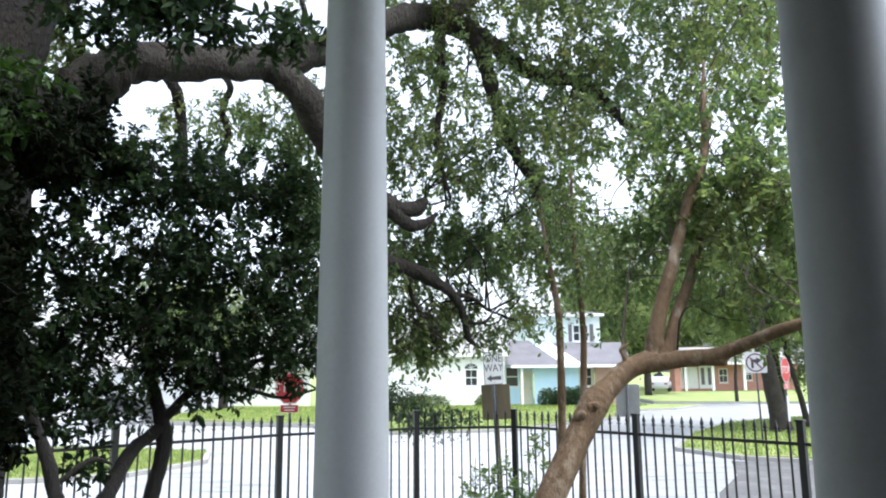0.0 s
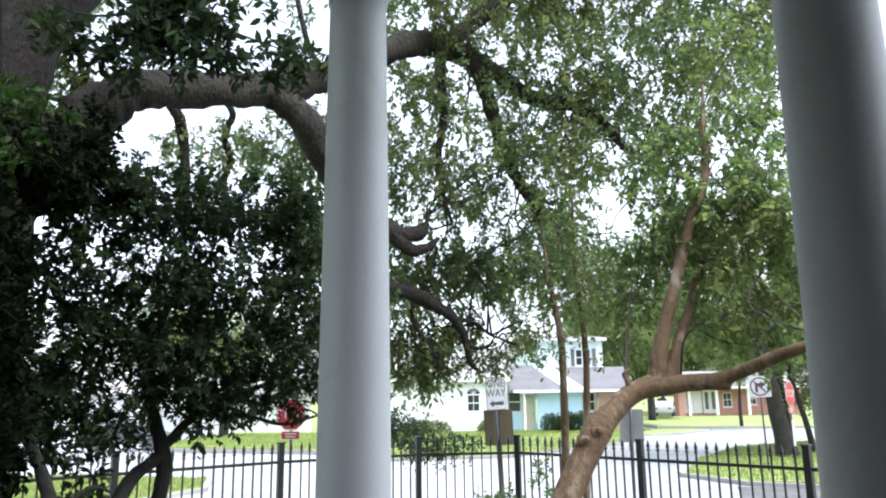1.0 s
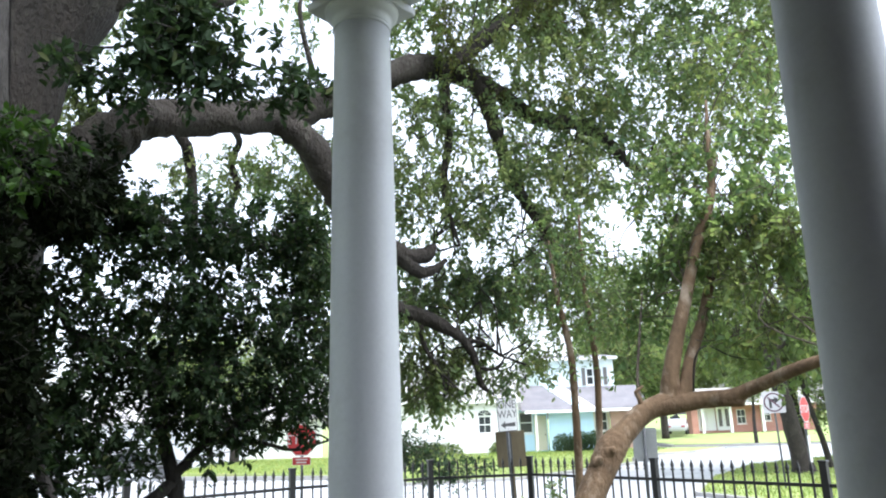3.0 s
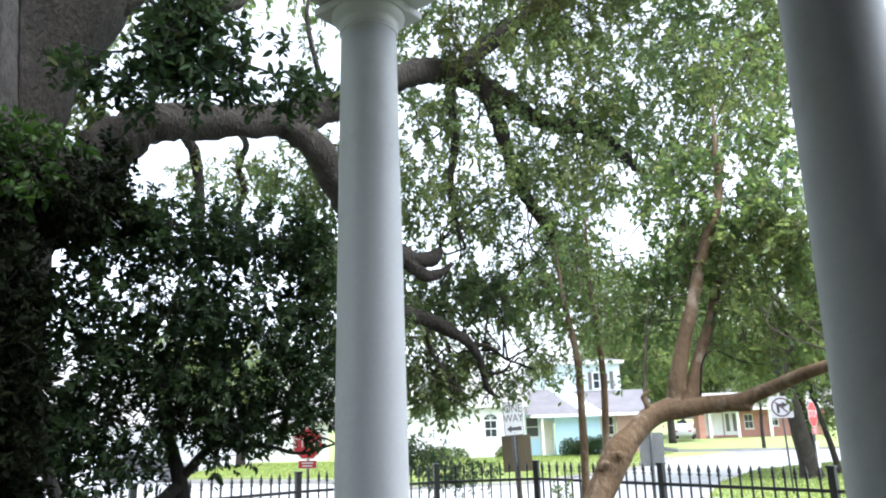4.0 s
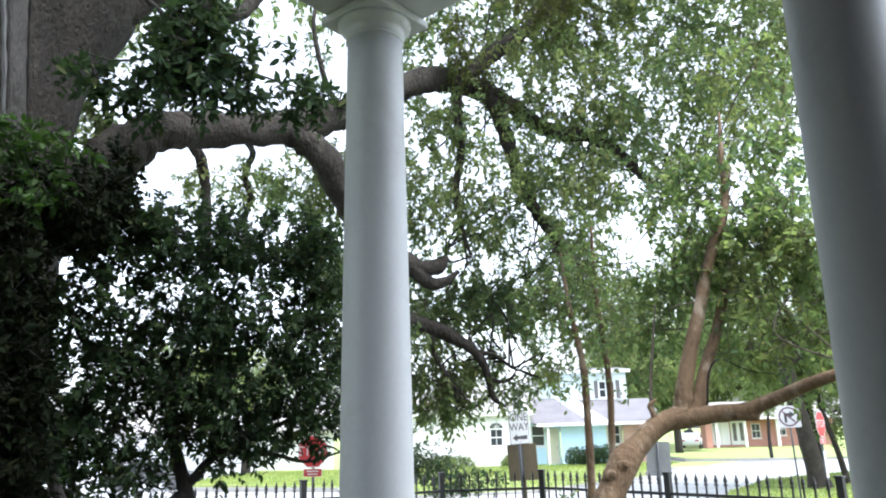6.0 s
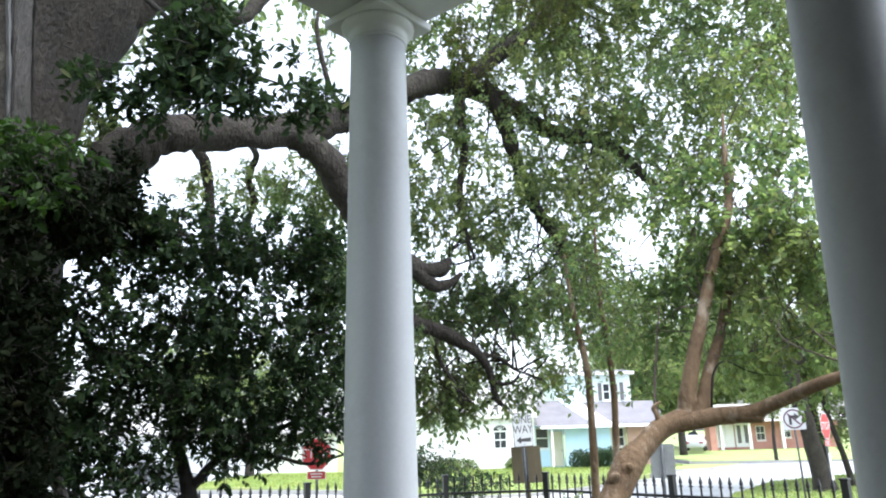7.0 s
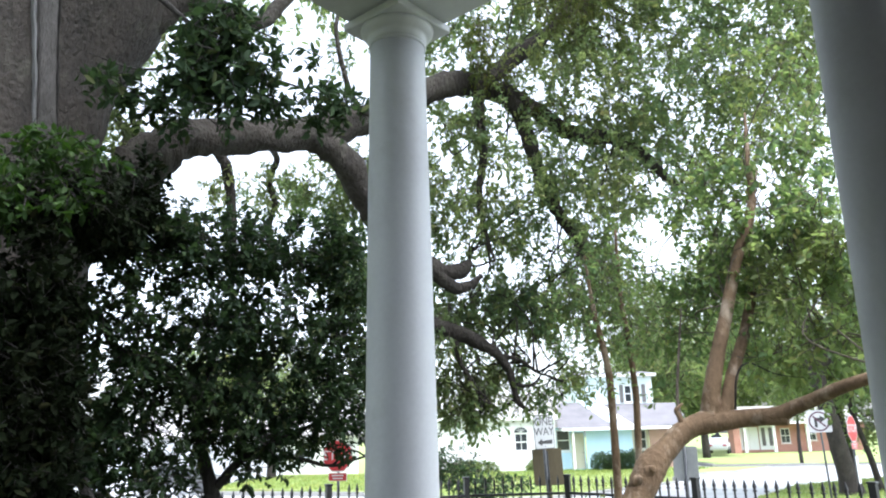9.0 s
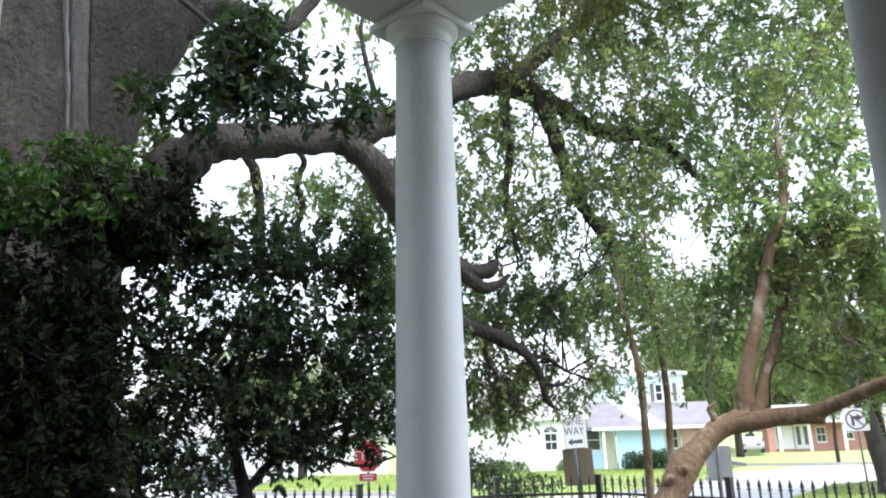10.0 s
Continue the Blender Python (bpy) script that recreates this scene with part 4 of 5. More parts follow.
# ---- crape myrtle ----
crape = thing("crape_myrtle", "leaning crape myrtle with smooth peeling cinnamon-brown trunk", "tree")
part("trunk", limb([(0.25, 5.1, 0.0, 0.14), (0.45, 5.12, 0.9, 0.118), (0.71, 5.15, 1.52, 0.098), (0.95, 5.21, 1.96, 0.096), (1.05, 5.25, 2.13, 0.104), (1.17, 5.27, 2.25, 0.078), (1.30, 5.29, 2.36, 0.074), (1.52, 5.28, 2.46, 0.07)], 20, 12, 0.07), CRAPE_BARK, crape, smooth=True)
for i, pts in enumerate((
        [(1.46, 5.29, 2.38, 0.07), (1.50, 5.29, 2.48, 0.074), (1.52, 5.28, 2.63, 0.060), (1.60, 5.30, 2.90, 0.052), (1.71, 5.33, 3.21, 0.046), (1.84, 5.38, 3.59, 0.040), (2.01, 5.43, 3.98, 0.036), (2.10, 5.60, 4.45, 0.020), (2.20, 5.80, 4.92, 0.010)],
        [(1.52, 5.27, 2.40, 0.06), (1.60, 5.27, 2.50, 0.056), (1.69, 5.34, 2.74, 0.044), (1.84, 5.45, 3.02, 0.040), (2.02, 5.60, 3.42, 0.034), (2.24, 5.66, 3.82, 0.027), (2.44, 5.70, 4.18, 0.016)],
        [(1.10, 5.26, 2.18, 0.05), (1.32, 5.29, 2.37, 0.066), (1.53, 5.26, 2.42, 0.070), (1.70, 5.20, 2.44, 0.060), (1.85, 5.07, 2.45, 0.056), (1.93, 4.98, 2.49, 0.046), (2.01, 4.88, 2.53, 0.044), (2.13, 4.68, 2.60, 0.040), (2.31, 4.50, 2.68, 0.032), (2.61, 4.20, 2.91, 0.015)],
        [(1.80, 5.10, 2.43, 0.045), (1.87, 5.05, 2.43, 0.046), (1.91, 5.02, 2.425, 0.040)],
        [(2.0, 5.58, 3.4, 0.02), (2.05, 5.6, 3.9, 0.016), (2.2, 5.7, 4.4, 0.008)],
        [(1.30, 5.28, 2.38, 0.024), (1.28, 5.27, 2.46, 0.018), (1.26, 5.26, 2.51, 0.014), (1.31, 5.26, 2.55, 0.006)])):
    part("limb", limb(pts, 14, 8, 0.06, None, 20 + i), CRAPE_BARK, crape, smooth=True)
for k, (x, z, r) in enumerate(((1.03, 2.12, 0.034), (0.94, 2.06, 0.030))):
    part("knot", limb([(x - 0.05, 5.24, z - 0.09, r * 0.8), (x - 0.01, 5.175, z - 0.02, r * 1.3), (x + 0.005, 5.145, z, r), (x + 0.012, 5.12, z + 0.012, r * 0.55), (x + 0.014, 5.112, z + 0.014, r * 0.2)], 12, 6, 0.35, None, 60 + k), CRAPE_BARK, crape, smooth=True)
part("shoot", limb([(1.32, 5.35, 2.37, 0.012), (1.36, 5.60, 2.61, 0.012), (1.43, 5.70, 2.95, 0.010), (1.51, 5.80, 3.31, 0.006)], 6), TWIG_BARK, crape, smooth=True)
part("dead_branch", limb([(1.64, 5.2, 2.5, 0.008), (1.66, 5.15, 2.72, 0.007), (1.74, 5.12, 2.80, 0.006), (1.9, 5.1, 2.72, 0.004), (2.1, 5.05, 2.68, 0.002)], 6), STEM_BARK, crape, smooth=True)
CRAPE_RIGHT = [
    (2.05, 5.50, 3.69, 0.40, 0.45, 0.40, 1.20), (2.33, 5.20, 3.72, 0.34, 0.45, 0.47, 1.20), (2.20, 5.30, 3.14, 0.43, 0.45, 0.31, 1.00),
    (2.21, 5.70, 4.34, 0.49, 0.45, 0.29, 1.00), (1.77, 5.90, 3.86, 0.25, 0.35, 0.36, 1.00), (2.24, 5.00, 2.80, 0.25, 0.40, 0.22, 0.90),
    (2.05, 5.40, 2.85, 0.24, 0.35, 0.16, 0.90), (2.63, 5.60, 4.60, 0.35, 0.50, 0.31, 0.70), (2.51, 5.00, 3.34, 0.22, 0.40, 0.56, 1.00),
    (2.54, 6.00, 5.30, 0.43, 0.50, 0.34, 0.50), (2.01, 5.90, 4.33, 0.28, 0.35, 0.18, 0.90),
]
CRAPE_LEFT = [
    (1.69, 6.00, 3.33, 0.27, 0.35, 0.27, 1.10), (1.46, 6.10, 3.22, 0.25, 0.35, 0.25, 1.10), (1.45, 6.00, 2.76, 0.17, 0.25, 0.22, 0.90),
    (1.82, 6.00, 2.97, 0.22, 0.25, 0.18, 0.80), (1.45, 5.90, 2.48, 0.11, 0.20, 0.08, 0.70), (2.01, 5.90, 2.78, 0.17, 0.20, 0.11, 0.60),
    (1.90, 6.10, 3.43, 0.23, 0.30, 0.23, 1.00), (1.51, 6.20, 3.67, 0.19, 0.30, 0.19, 0.50), (1.80, 6.00, 4.23, 0.28, 0.35, 0.23, 1.50),
    (2.00, 5.90, 3.94, 0.20, 0.30, 0.23, 1.20),
]
CRAPE_GAPS = [
    (1.39, 6.00, 4.03, 0.14, 0.80, 0.12), (2.13, 5.90, 4.81, 0.10, 1.00, 0.09), (1.78, 6.00, 4.99, 0.11, 1.00, 0.19),
    (1.50, 6.10, 3.78, 0.12, 0.80, 0.11),
]
crown(crape, CRAPE_RIGHT, LEAF_CRAPE, TWIG_BARK, 1.75, 12, 0.18, 0.060, 0.034, 51, 0.003, gap=0.40, cell=0.25, droop=0.5, hollows=CRAPE_GAPS)
crown(crape, CRAPE_LEFT, LEAF_CRAPE, TWIG_BARK, 1.1, 12, 0.17, 0.058, 0.032, 52, 0.003, gap=0.44, cell=0.3, droop=0.5, hollows=CRAPE_GAPS)
branches(crape, CRAPE_RIGHT + CRAPE_LEFT[:3], [(1.71, 5.33, 3.24), (2.03, 5.43, 4.04), (2.1, 5.62, 3.47), (2.27, 5.66, 3.75), (2.31, 4.50, 2.68)], 2, 0.007, TWIG_BARK, 6)

# ---- saplings and a young shrub behind the trunk ----
for i, (pts, clumps) in enumerate((
        ([(1.04, 6.9, 0.0, 0.042), (1.06, 6.90, 1.45, 0.037), (1.08, 6.90, 1.96, 0.037), (1.09, 6.92, 2.50, 0.035), (1.08, 6.92, 2.95, 0.033), (1.02, 6.93, 3.32, 0.028), (0.98, 6.95, 3.64, 0.020), (0.95, 6.95, 4.03, 0.011)], [(0.9, 6.95, 3.7, 0.45, 0.4, 0.5, 1.0), (1.05, 6.9, 3.2, 0.45, 0.3, 0.32, 1.0), (0.88, 6.8, 2.88, 0.25, 0.25, 0.2, 0.8)]),
        ([(1.24, 7.08, 0.0, 0.038), (1.28, 7.08, 1.43, 0.034), (1.32, 7.08, 2.19, 0.033), (1.34, 7.08, 2.70, 0.031), (1.32, 7.08, 3.17, 0.028), (1.28, 7.09, 3.71, 0.022), (1.29, 7.10, 4.34, 0.012)], [(1.25, 7.1, 4.0, 0.4, 0.4, 0.6, 1.0), (1.5, 7.0, 3.35, 0.35, 0.3, 0.28, 1.0)]))):
    sap = thing("sapling", "slender brown sapling standing straight beside the fence", "tree", "saplings")
    part("trunk", limb(pts, 8, 6, 0.1, None, 40 + i), CRAPE_BARK, sap, smooth=True)
    crown(sap, clumps, LEAF_CRAPE, TWIG_BARK, 120, 12, 0.2, 0.05, 0.026, 60 + i, 0.003, gap=0.3, cell=0.4)
young = thing("young_shrub", "young shrub with thin upright leafy shoots", "shrub")
for i in range(9):
    x, y = 0.25 + 0.075 * i + random.uniform(-0.03, 0.03), 6.2 + random.uniform(-0.3, 0.3)
    h = 1.45 + random.uniform(-0.25, 0.3)
    part("shoot", limb([(0.55 + 0.3 * (x - 0.55), 6.2, 0.0, 0.008), (x, y, h * 0.6, 0.006), (x + random.uniform(-0.06, 0.06), y, h, 0.002)], 5, 4), TWIG_BARK, young)
crown(young, [(0.42, 6.2, 1.25, 0.24, 0.25, 0.4, 1.0), (0.78, 6.2, 1.35, 0.12, 0.25, 0.5, 1.0)], LEAF_CRAPE, TWIG_BARK, 150, 12, 0.14, 0.045, 0.022, 71, 0.002, gap=0.25, cell=0.3, droop=-0.6)

# ---- signs ----
def text_part(words, size, material, parent, m, label=""):
    cu = bpy.data.curves.new("lettering", "FONT")
    cu.body, cu.size, cu.extrude, cu.align_x, cu.align_y = words, size, 0.001, "CENTER", "CENTER"
    tmp = bpy.data.objects.new("tmp", cu)
    scene.collection.objects.link(tmp)
    me = bpy.data.meshes.new_from_object(tmp.evaluated_get(bpy.context.evaluated_depsgraph_get()))
    bpy.data.objects.remove(tmp)
    me.materials.clear()
    me.materials.append(material)
    ob = new("lettering", me)
    ob.parent = parent
    ob.matrix_basis = m
    return tagged(ob, label)


FACE = pose(0, 0, 0, 90)        # lays an outline in x and y upright, facing -y


def plate(name, outline, material, parent, y=0.0, thick=0.004, label=""):
    return part(name, prism(outline, y, y + thick, FACE), material, parent, label)


def rect(w, h, cx=0.0, cz=0.0):
    return [(cx - w / 2, cz - h / 2), (cx + w / 2, cz - h / 2), (cx + w / 2, cz + h / 2), (cx - w / 2, cz + h / 2)]


def rounded(w, h, r, cx=0.0, cz=0.0):
    out = []
    for sx, sz, a0 in ((1, -1, -90), (1, 1, 0), (-1, 1, 90), (-1, -1, 180)):
        for k in range(4):
            a = radians(a0 + 30 * k)
            out.append((cx + sx * (w / 2 - r) + r * math.cos(a), cz + sz * (h / 2 - r) + r * math.sin(a)))
    return out


def octagon(w, cx=0.0, cz=0.0):
    r = w / 2 / math.cos(math.pi / 8)
    return [(cx + r * math.cos(math.pi / 8 + k * math.pi / 4), cz + r * math.sin(math.pi / 8 + k * math.pi / 4)) for k in range(8)]


def pole(parent, z_top, z0=0.0, r=0.026):
    return part("pole", lathe([(r, z0), (r, z_top - 0.005), (r * 0.7, z_top)], 10, pose(0, r + 0.002, 0)), GALVANISED, parent, smooth=True)


def bolts(parent, zs):
    for z in zs:
        part("bolt", lathe([(0.009, 0), (0.009, 0.006), (0.005, 0.009)], 6, pose(0, -0.0045, z, 90)), GALVANISED, parent)


# one way, leaning on its pole with a weathered board below
s = thing("one_way_sign", "white one way sign with black arrow on a leaning pole", "street sign")
pole(s, 2.72)
plate("panel", [(x, z + 2.44) for x, z in rounded(0.43, 0.56, 0.03)], SIGN_BLACK, s)
plate("face", [(x, z + 2.44) for x, z in rounded(0.405, 0.535, 0.025)], SIGN_WHITE, s, 0.004, 0.002)
text_part("ONE", 0.185, SIGN_BLACK, s, pose(0, -0.0075, 2.60, 90))
text_part("WAY", 0.185, SIGN_BLACK, s, pose(0, -0.0075, 2.44, 90))
plate("arrow", [(-0.16, 2.27), (-0.06, 2.21), (-0.06, 2.245), (0.16, 2.235), (0.16, 2.305), (-0.06, 2.295), (-0.06, 2.33)], SIGN_BLACK, s, 0.006, 0.002)
bolts(s, (2.68, 2.20))
s.matrix_world = pose(0.94, 12.9, 0, 0, -2.6, 36)
b = thing("weathered_board", "weathered brown board fixed to a sign pole", "board")
part("panel", boxed(-0.25, -0.012, 1.56, 0.25, 0.012, 2.16, 0.004), BROWN_BOARD, b)
part("batten", boxed(-0.02, -0.03, 1.60, 0.02, -0.0125, 2.12, 0.003), GALVANISED, b)
part("post", boxed(-0.03, 0.0125, 0.0, 0.03, 0.06, 2.1, 0.003), BROWN_BOARD, b)
b.matrix_world = pose(0.97, 13.1, 0, 0, -2.0, -8)

s = thing("sign_seen_from_behind", "grey back of a metal street sign on a steel pole", "street sign")
pole(s, 2.15)
part("panel", prism([(x, z + 1.86) for x, z in rounded(0.40, 0.56, 0.03)], -0.006, -0.002, FACE), SIGN_BACK, s)
part("crossbar", boxed(-0.16, -0.012, 1.98, 0.16, 0.0, 2.01, 0.002), GALVANISED, s)
s.matrix_world = pose(3.16, 13.05, 0, 0, -1.0, 160)


def stop_sign(width, z, z0, all_way=True):
    s = thing("stop_sign", "red octagonal stop sign with white border and lettering", "street sign", "stop signs")
    pole(s, z + width / 2 + 0.02, z0)
    plate("panel", octagon(width, 0, z), SIGN_WHITE, s)
    plate("face", octagon(width * 0.94, 0, z), SIGN_RED, s, 0.004, 0.002)
    text_part("STOP", width * 0.42, SIGN_WHITE, s, pose(0, -0.0075, z, 90))
    zz = z - width / 2 - 0.09
    plate("lower_plate", rect(width * 0.62, 0.14, 0, zz), SIGN_WHITE, s)
    plate("lower_face", rect(width * 0.59, 0.125, 0, zz), SIGN_RED, s, 0.004, 0.002)
    plate("writing", rect(width * 0.40, 0.022, 0, zz + 0.025), SIGN_WHITE, s, 0.006, 0.002)
    plate("writing", rect(width * 0.34, 0.022, 0, zz - 0.025), SIGN_WHITE, s, 0.006, 0.002)
    bolts(s, (z + width * 0.33, z - width * 0.33))
    return s


stop_sign(0.56, 2.12, 0.0).matrix_world = pose(-2.83, 13.7, 0, 0, 0, -8)
corner_stop = stop_sign(0.61, 2.36, 0.3)
corner_stop.matrix_world = pose(8.52, 18.6, 0, 0, 0, 47)
plate("pole_marker", rect(0.16, 0.62, 0, 1.42), SIGN_WHITE, corner_stop, label="plain white marker strip on the pole")

s = thing("no_turn_sign", "square white no turn sign with dark red ring", "street sign")
pole(s, 2.86, 0.2)
plate("panel", [(x, z + 2.54) for x, z in rounded(0.60, 0.60, 0.04)], SIGN_WHITE, s)
ring = []
for k in range(25):
    ring.append((0.268 * math.cos(k * math.pi / 12), 2.54 + 0.268 * math.sin(k * math.pi / 12)))
for k in range(24, -1, -1):
    ring.append((0.228 * math.cos(k * math.pi / 12), 2.54 + 0.228 * math.sin(k * math.pi / 12)))
DULL_RED = surface("faded_red", (0.045, 0.014, 0.028), (0.08, 0.022, 0.04), 4, 0.5, 0, 0.03)
plate("ring", ring, DULL_RED, s, 0.004, 0.002)
plate("arrow_stem", [(-0.125, 2.38), (-0.055, 2.38), (-0.055, 2.56), (0.03, 2.56), (0.03, 2.50), (0.17, 2.60), (0.03, 2.70), (0.03, 2.64), (-0.125, 2.64)], SIGN_BLACK, s, 0.006, 0.002)
plate("slash", [(-0.165, 2.675), (-0.135, 2.705), (0.165, 2.405), (0.135, 2.375)], DULL_RED, s, 0.008, 0.002)
bolts(s, (2.81, 2.28))
s.matrix_world = pose(8.0, 19.0, 0.32, 0, -1, -12) @ Matrix.Diagonal((0.88, 0.88, 0.88, 1))

# ---- houses ----
SIDING_WHITE = surface("siding_white", (0.70, 0.72, 0.72), (0.80, 0.81, 0.80), 0.8, 0.6, 0, 0.2, 30)
SIDING_BLUE = surface("siding_blue", (0.48, 0.70, 0.86), (0.56, 0.77, 0.91), 0.8, 0.6, 0, 0.1, 30)
SIDING_PALE = surface("siding_pale_blue", (0.60, 0.69, 0.73), (0.69, 0.77, 0.80), 0.8, 0.6, 0, 0.1, 30)
CREAM = surface("cream_paint", (0.66, 0.62, 0.48), (0.74, 0.70, 0.56), 1, 0.6, 0, 0.1)
SHINGLE = surface("grey_shingle", (0.09, 0.09, 0.10), (0.16, 0.155, 0.165), 1.2, 0.9, 0, 0.5, 18)
SHINGLE_PALE = surface("pale_shingle", (0.22, 0.22, 0.22), (0.32, 0.31, 0.30), 1.2, 0.9, 0, 0.4, 18)
BRICK = surface("brick_red", (0.34, 0.16, 0.125), (0.48, 0.26, 0.21), 1.5, 0.85, 0, 0.3, 14)
BRICK_PINK = surface("brick_pink", (0.42, 0.27, 0.22), (0.55, 0.37, 0.30), 1.5, 0.85, 0, 0.3, 14)
GLASS = surface("window_glass", (0.025, 0.03, 0.035), (0.05, 0.055, 0.06), 0.5, 0.08, 0, 0.0)
SHUTTER = surface("grey_shutter", (0.10, 0.095, 0.095), (0.16, 0.15, 0.15), 3, 0.6)


def wall_with_holes(name, x0, z0, x1, z1, holes, thick, material, parent, y):
    """A wall facing -y with rectangular openings through it: (xa, za, xb, zb)."""
    bm = bmesh.new()
    xs = sorted({x0, x1, *[h[0] for h in holes], *[h[2] for h in holes]})
    zs = sorted({z0, z1, *[h[1] for h in holes], *[h[3] for h in holes]})
    for xa, xb in zip(xs, xs[1:]):
        for za, zb in zip(zs, zs[1:]):
            cx, cz = (xa + xb) / 2, (za + zb) / 2
            if not any(h[0] < cx < h[2] and h[1] < cz < h[3] for h in holes):
                box(bm, xa, y, za, xb, y + thick, zb)
    bmesh.ops.remove_doubles(bm, verts=bm.verts, dist=0.0005)
    return part(name, bm, material, parent)


def house_window(parent, x0, z0, x1, z1, y, arched=False, mullions=1):
    w = part("window", boxed(x0 - 0.06, y - 0.03, z0 - 0.09, x1 + 0.06, y - 0.003, z0 - 0.03, 0.004), SIDING_WHITE, parent)
    fr = bmesh.new()
    for a in ((x0, z0, x0 + 0.06, z1), (x1 - 0.06, z0, x1, z1), (x0 + 0.06, z0, x1 - 0.06, z0 + 0.06), (x0 + 0.06, z1 - 0.06, x1 - 0.06, z1)):
        box(fr, a[0], y + 0.02, a[1], a[2], y + 0.08, a[3])
    mid = (z0 + z1) / 2
    box(fr, x0 + 0.061, y + 0.03, mid - 0.03, x1 - 0.061, y + 0.07, mid + 0.03)
    for k in range(1, mullions + 1):
        x = x0 + (x1 - x0) * k / (mullions + 1)
        box(fr, x - 0.015, y + 0.035, z0 + 0.061, x + 0.015, y + 0.065, mid - 0.031)
        box(fr, x - 0.015, y + 0.035, mid + 0.031, x + 0.015, y + 0.065, z1 - 0.061)
    part("frame", fr, SIDING_WHITE, w)
    part("pane", boxed(x0 + 0.04, y + 0.045, z0 + 0.04, x1 - 0.04, y + 0.055, z1 - 0.04), GLASS, w)
    if arched:
        r = (x1 - x0) / 2
        arc = [((x0 + x1) / 2 + r * math.cos(a), z1 + 0.03 + 0.8 * r * math.sin(a)) for a in [math.pi * k / 12 for k in range(13)]]
        part("fanlight", prism(arc, -y + 0.002, -y + 0.02, FACE), GLASS, w)
        for q in (35, 65, 90, 115, 145):
            a = radians(q)
            cx = (x0 + x1) / 2
            part("glazing_bar", boxed(0.02, -0.012, -0.012, r * 0.88, 0.0, 0.012, 0, pose(cx, y - 0.022, z1 + 0.03, 0, -q, 0)), SIDING_WHITE, w)
    return w


def slab(corners, thick, material, name, parent):
    """A sloping roof plane from four corners, with thickness below it."""
    bm = bmesh.new()
    up = [bm.verts.new(c) for c in corners]
    lo = [bm.verts.new((c[0], c[1], c[2] - thick)) for c in corners]
    n = len(corners)
    bm.faces.new(up)
    bm.faces.new(lo[::-1])
    for i in range(n):
        bm.faces.new((up[i], lo[i], lo[(i + 1) % n], up[(i + 1) % n]))
    return part(name, bm, material, parent)


def siding_lines(parent, x0, x1, z0, z1, y, holes, material):
    bm = bmesh.new()
    z = z0 + 0.2
    while z < z1 - 0.05:
        spans = [(x0, x1)]
        for h in holes:
            if h[1] - 0.1 < z < h[3] + 0.1:
                spans = [t for a, b in spans for t in ((a, min(b, h[0] - 0.08)), (max(a, h[2] + 0.08), b)) if t[1] - t[0] > 0.05]
        for a, b in spans:
            box(bm, a, y - 0.012, z - 0.012, b, y - 0.001, z + 0.008)
        z += 0.2
    return tagged(part("siding", bm, material, parent), kind="stuff")


G = 0.44
house = thing("two_storey_house", "white and pale blue two-storey house with grey shingle roofs", "house")
hole = (1.27, 1.58, 2.07, 2.62)
wall_with_holes("wall", -6.0, G - 0.3, 3.75, 3.6, [hole], 0.2, SIDING_WHITE, house, 46.0)
siding_lines(house, -6.0, 3.75, G, 3.4, 46.0, [(hole[0], hole[1], hole[2], hole[3] + 0.4)], SIDING_WHITE)
house_window(house, *hole, 46.0, arched=True)
part("wall", boxed(3.552, 46.203, G - 0.3, 3.75, 49.0, 3.6), SIDING_WHITE, house)
slab([(-6.3, 45.6, 3.6), (4.0, 45.6, 3.6), (4.0, 49.5, 5.2), (-6.3, 49.5, 5.2)], 0.12, SHINGLE_PALE, "roof", house)
part("fascia", boxed(-6.3, 45.56, 3.38, 4.0, 45.597, 3.58), SIDING_WHITE, house)
# the entry under its own roof
hole2 = [(3.86, 1.50, 4.68, 2.75), (4.75, G, 5.55, 2.55)]
wall_with_holes("wall", 3.753, G - 0.3, 5.6, 2.9, hole2, 0.2, SIDING_BLUE, house, 47.0)
house_window(house, *hole2[0], 47.0, mullions=0)
d = part("door", boxed(4.77, 47.05, G, 5.53, 47.10, 2.53, 0.004), CREAM, house, "cream front door")
for z0, z1 in ((0.62, 1.3), (1.45, 2.35)):
    part("panel", boxed(4.88, 47.03, z0, 5.42, 47.048, z1, 0.004), CREAM, d)
part("doorknob", lathe([(0.03, 0), (0.03, 0.03), (0.015, 0.05)], 10, pose(5.45, 47.03, 1.38, 90)), GALVANISED, d, "steel doorknob")
wall_with_holes("wall", 5.603, G - 0.3, 8.35, 2.9, [], 0.2, SIDING_BLUE, house, 46.3)
hole3 = (8.55, 1.5, 9.3, 2.65)
wall_with_holes("wall", 8.353, G - 0.3, 9.45, 2.9, [hole3], 0.2, CREAM, house, 46.9)
house_window(house, *hole3, 46.9)
wall_with_holes("wall", 9.453, G - 0.3, 11.3, 2.9, [], 0.2, BRICK_PINK, house, 46.6)
slab([(3.9, 45.5, 2.86), (7.3, 45.5, 2.86), (5.6, 48.8, 4.45), (4.02, 48.8, 4.45)], 0.1, SHINGLE, "roof", house)
part("fascia", boxed(4.1, 45.46, 2.66, 11.7, 45.497, 2.83), SIDING_WHITE, house)
part("porch_ceiling", boxed(4.1, 45.503, 2.68, 11.7, 46.2, 2.72), SIDING_WHITE, house)
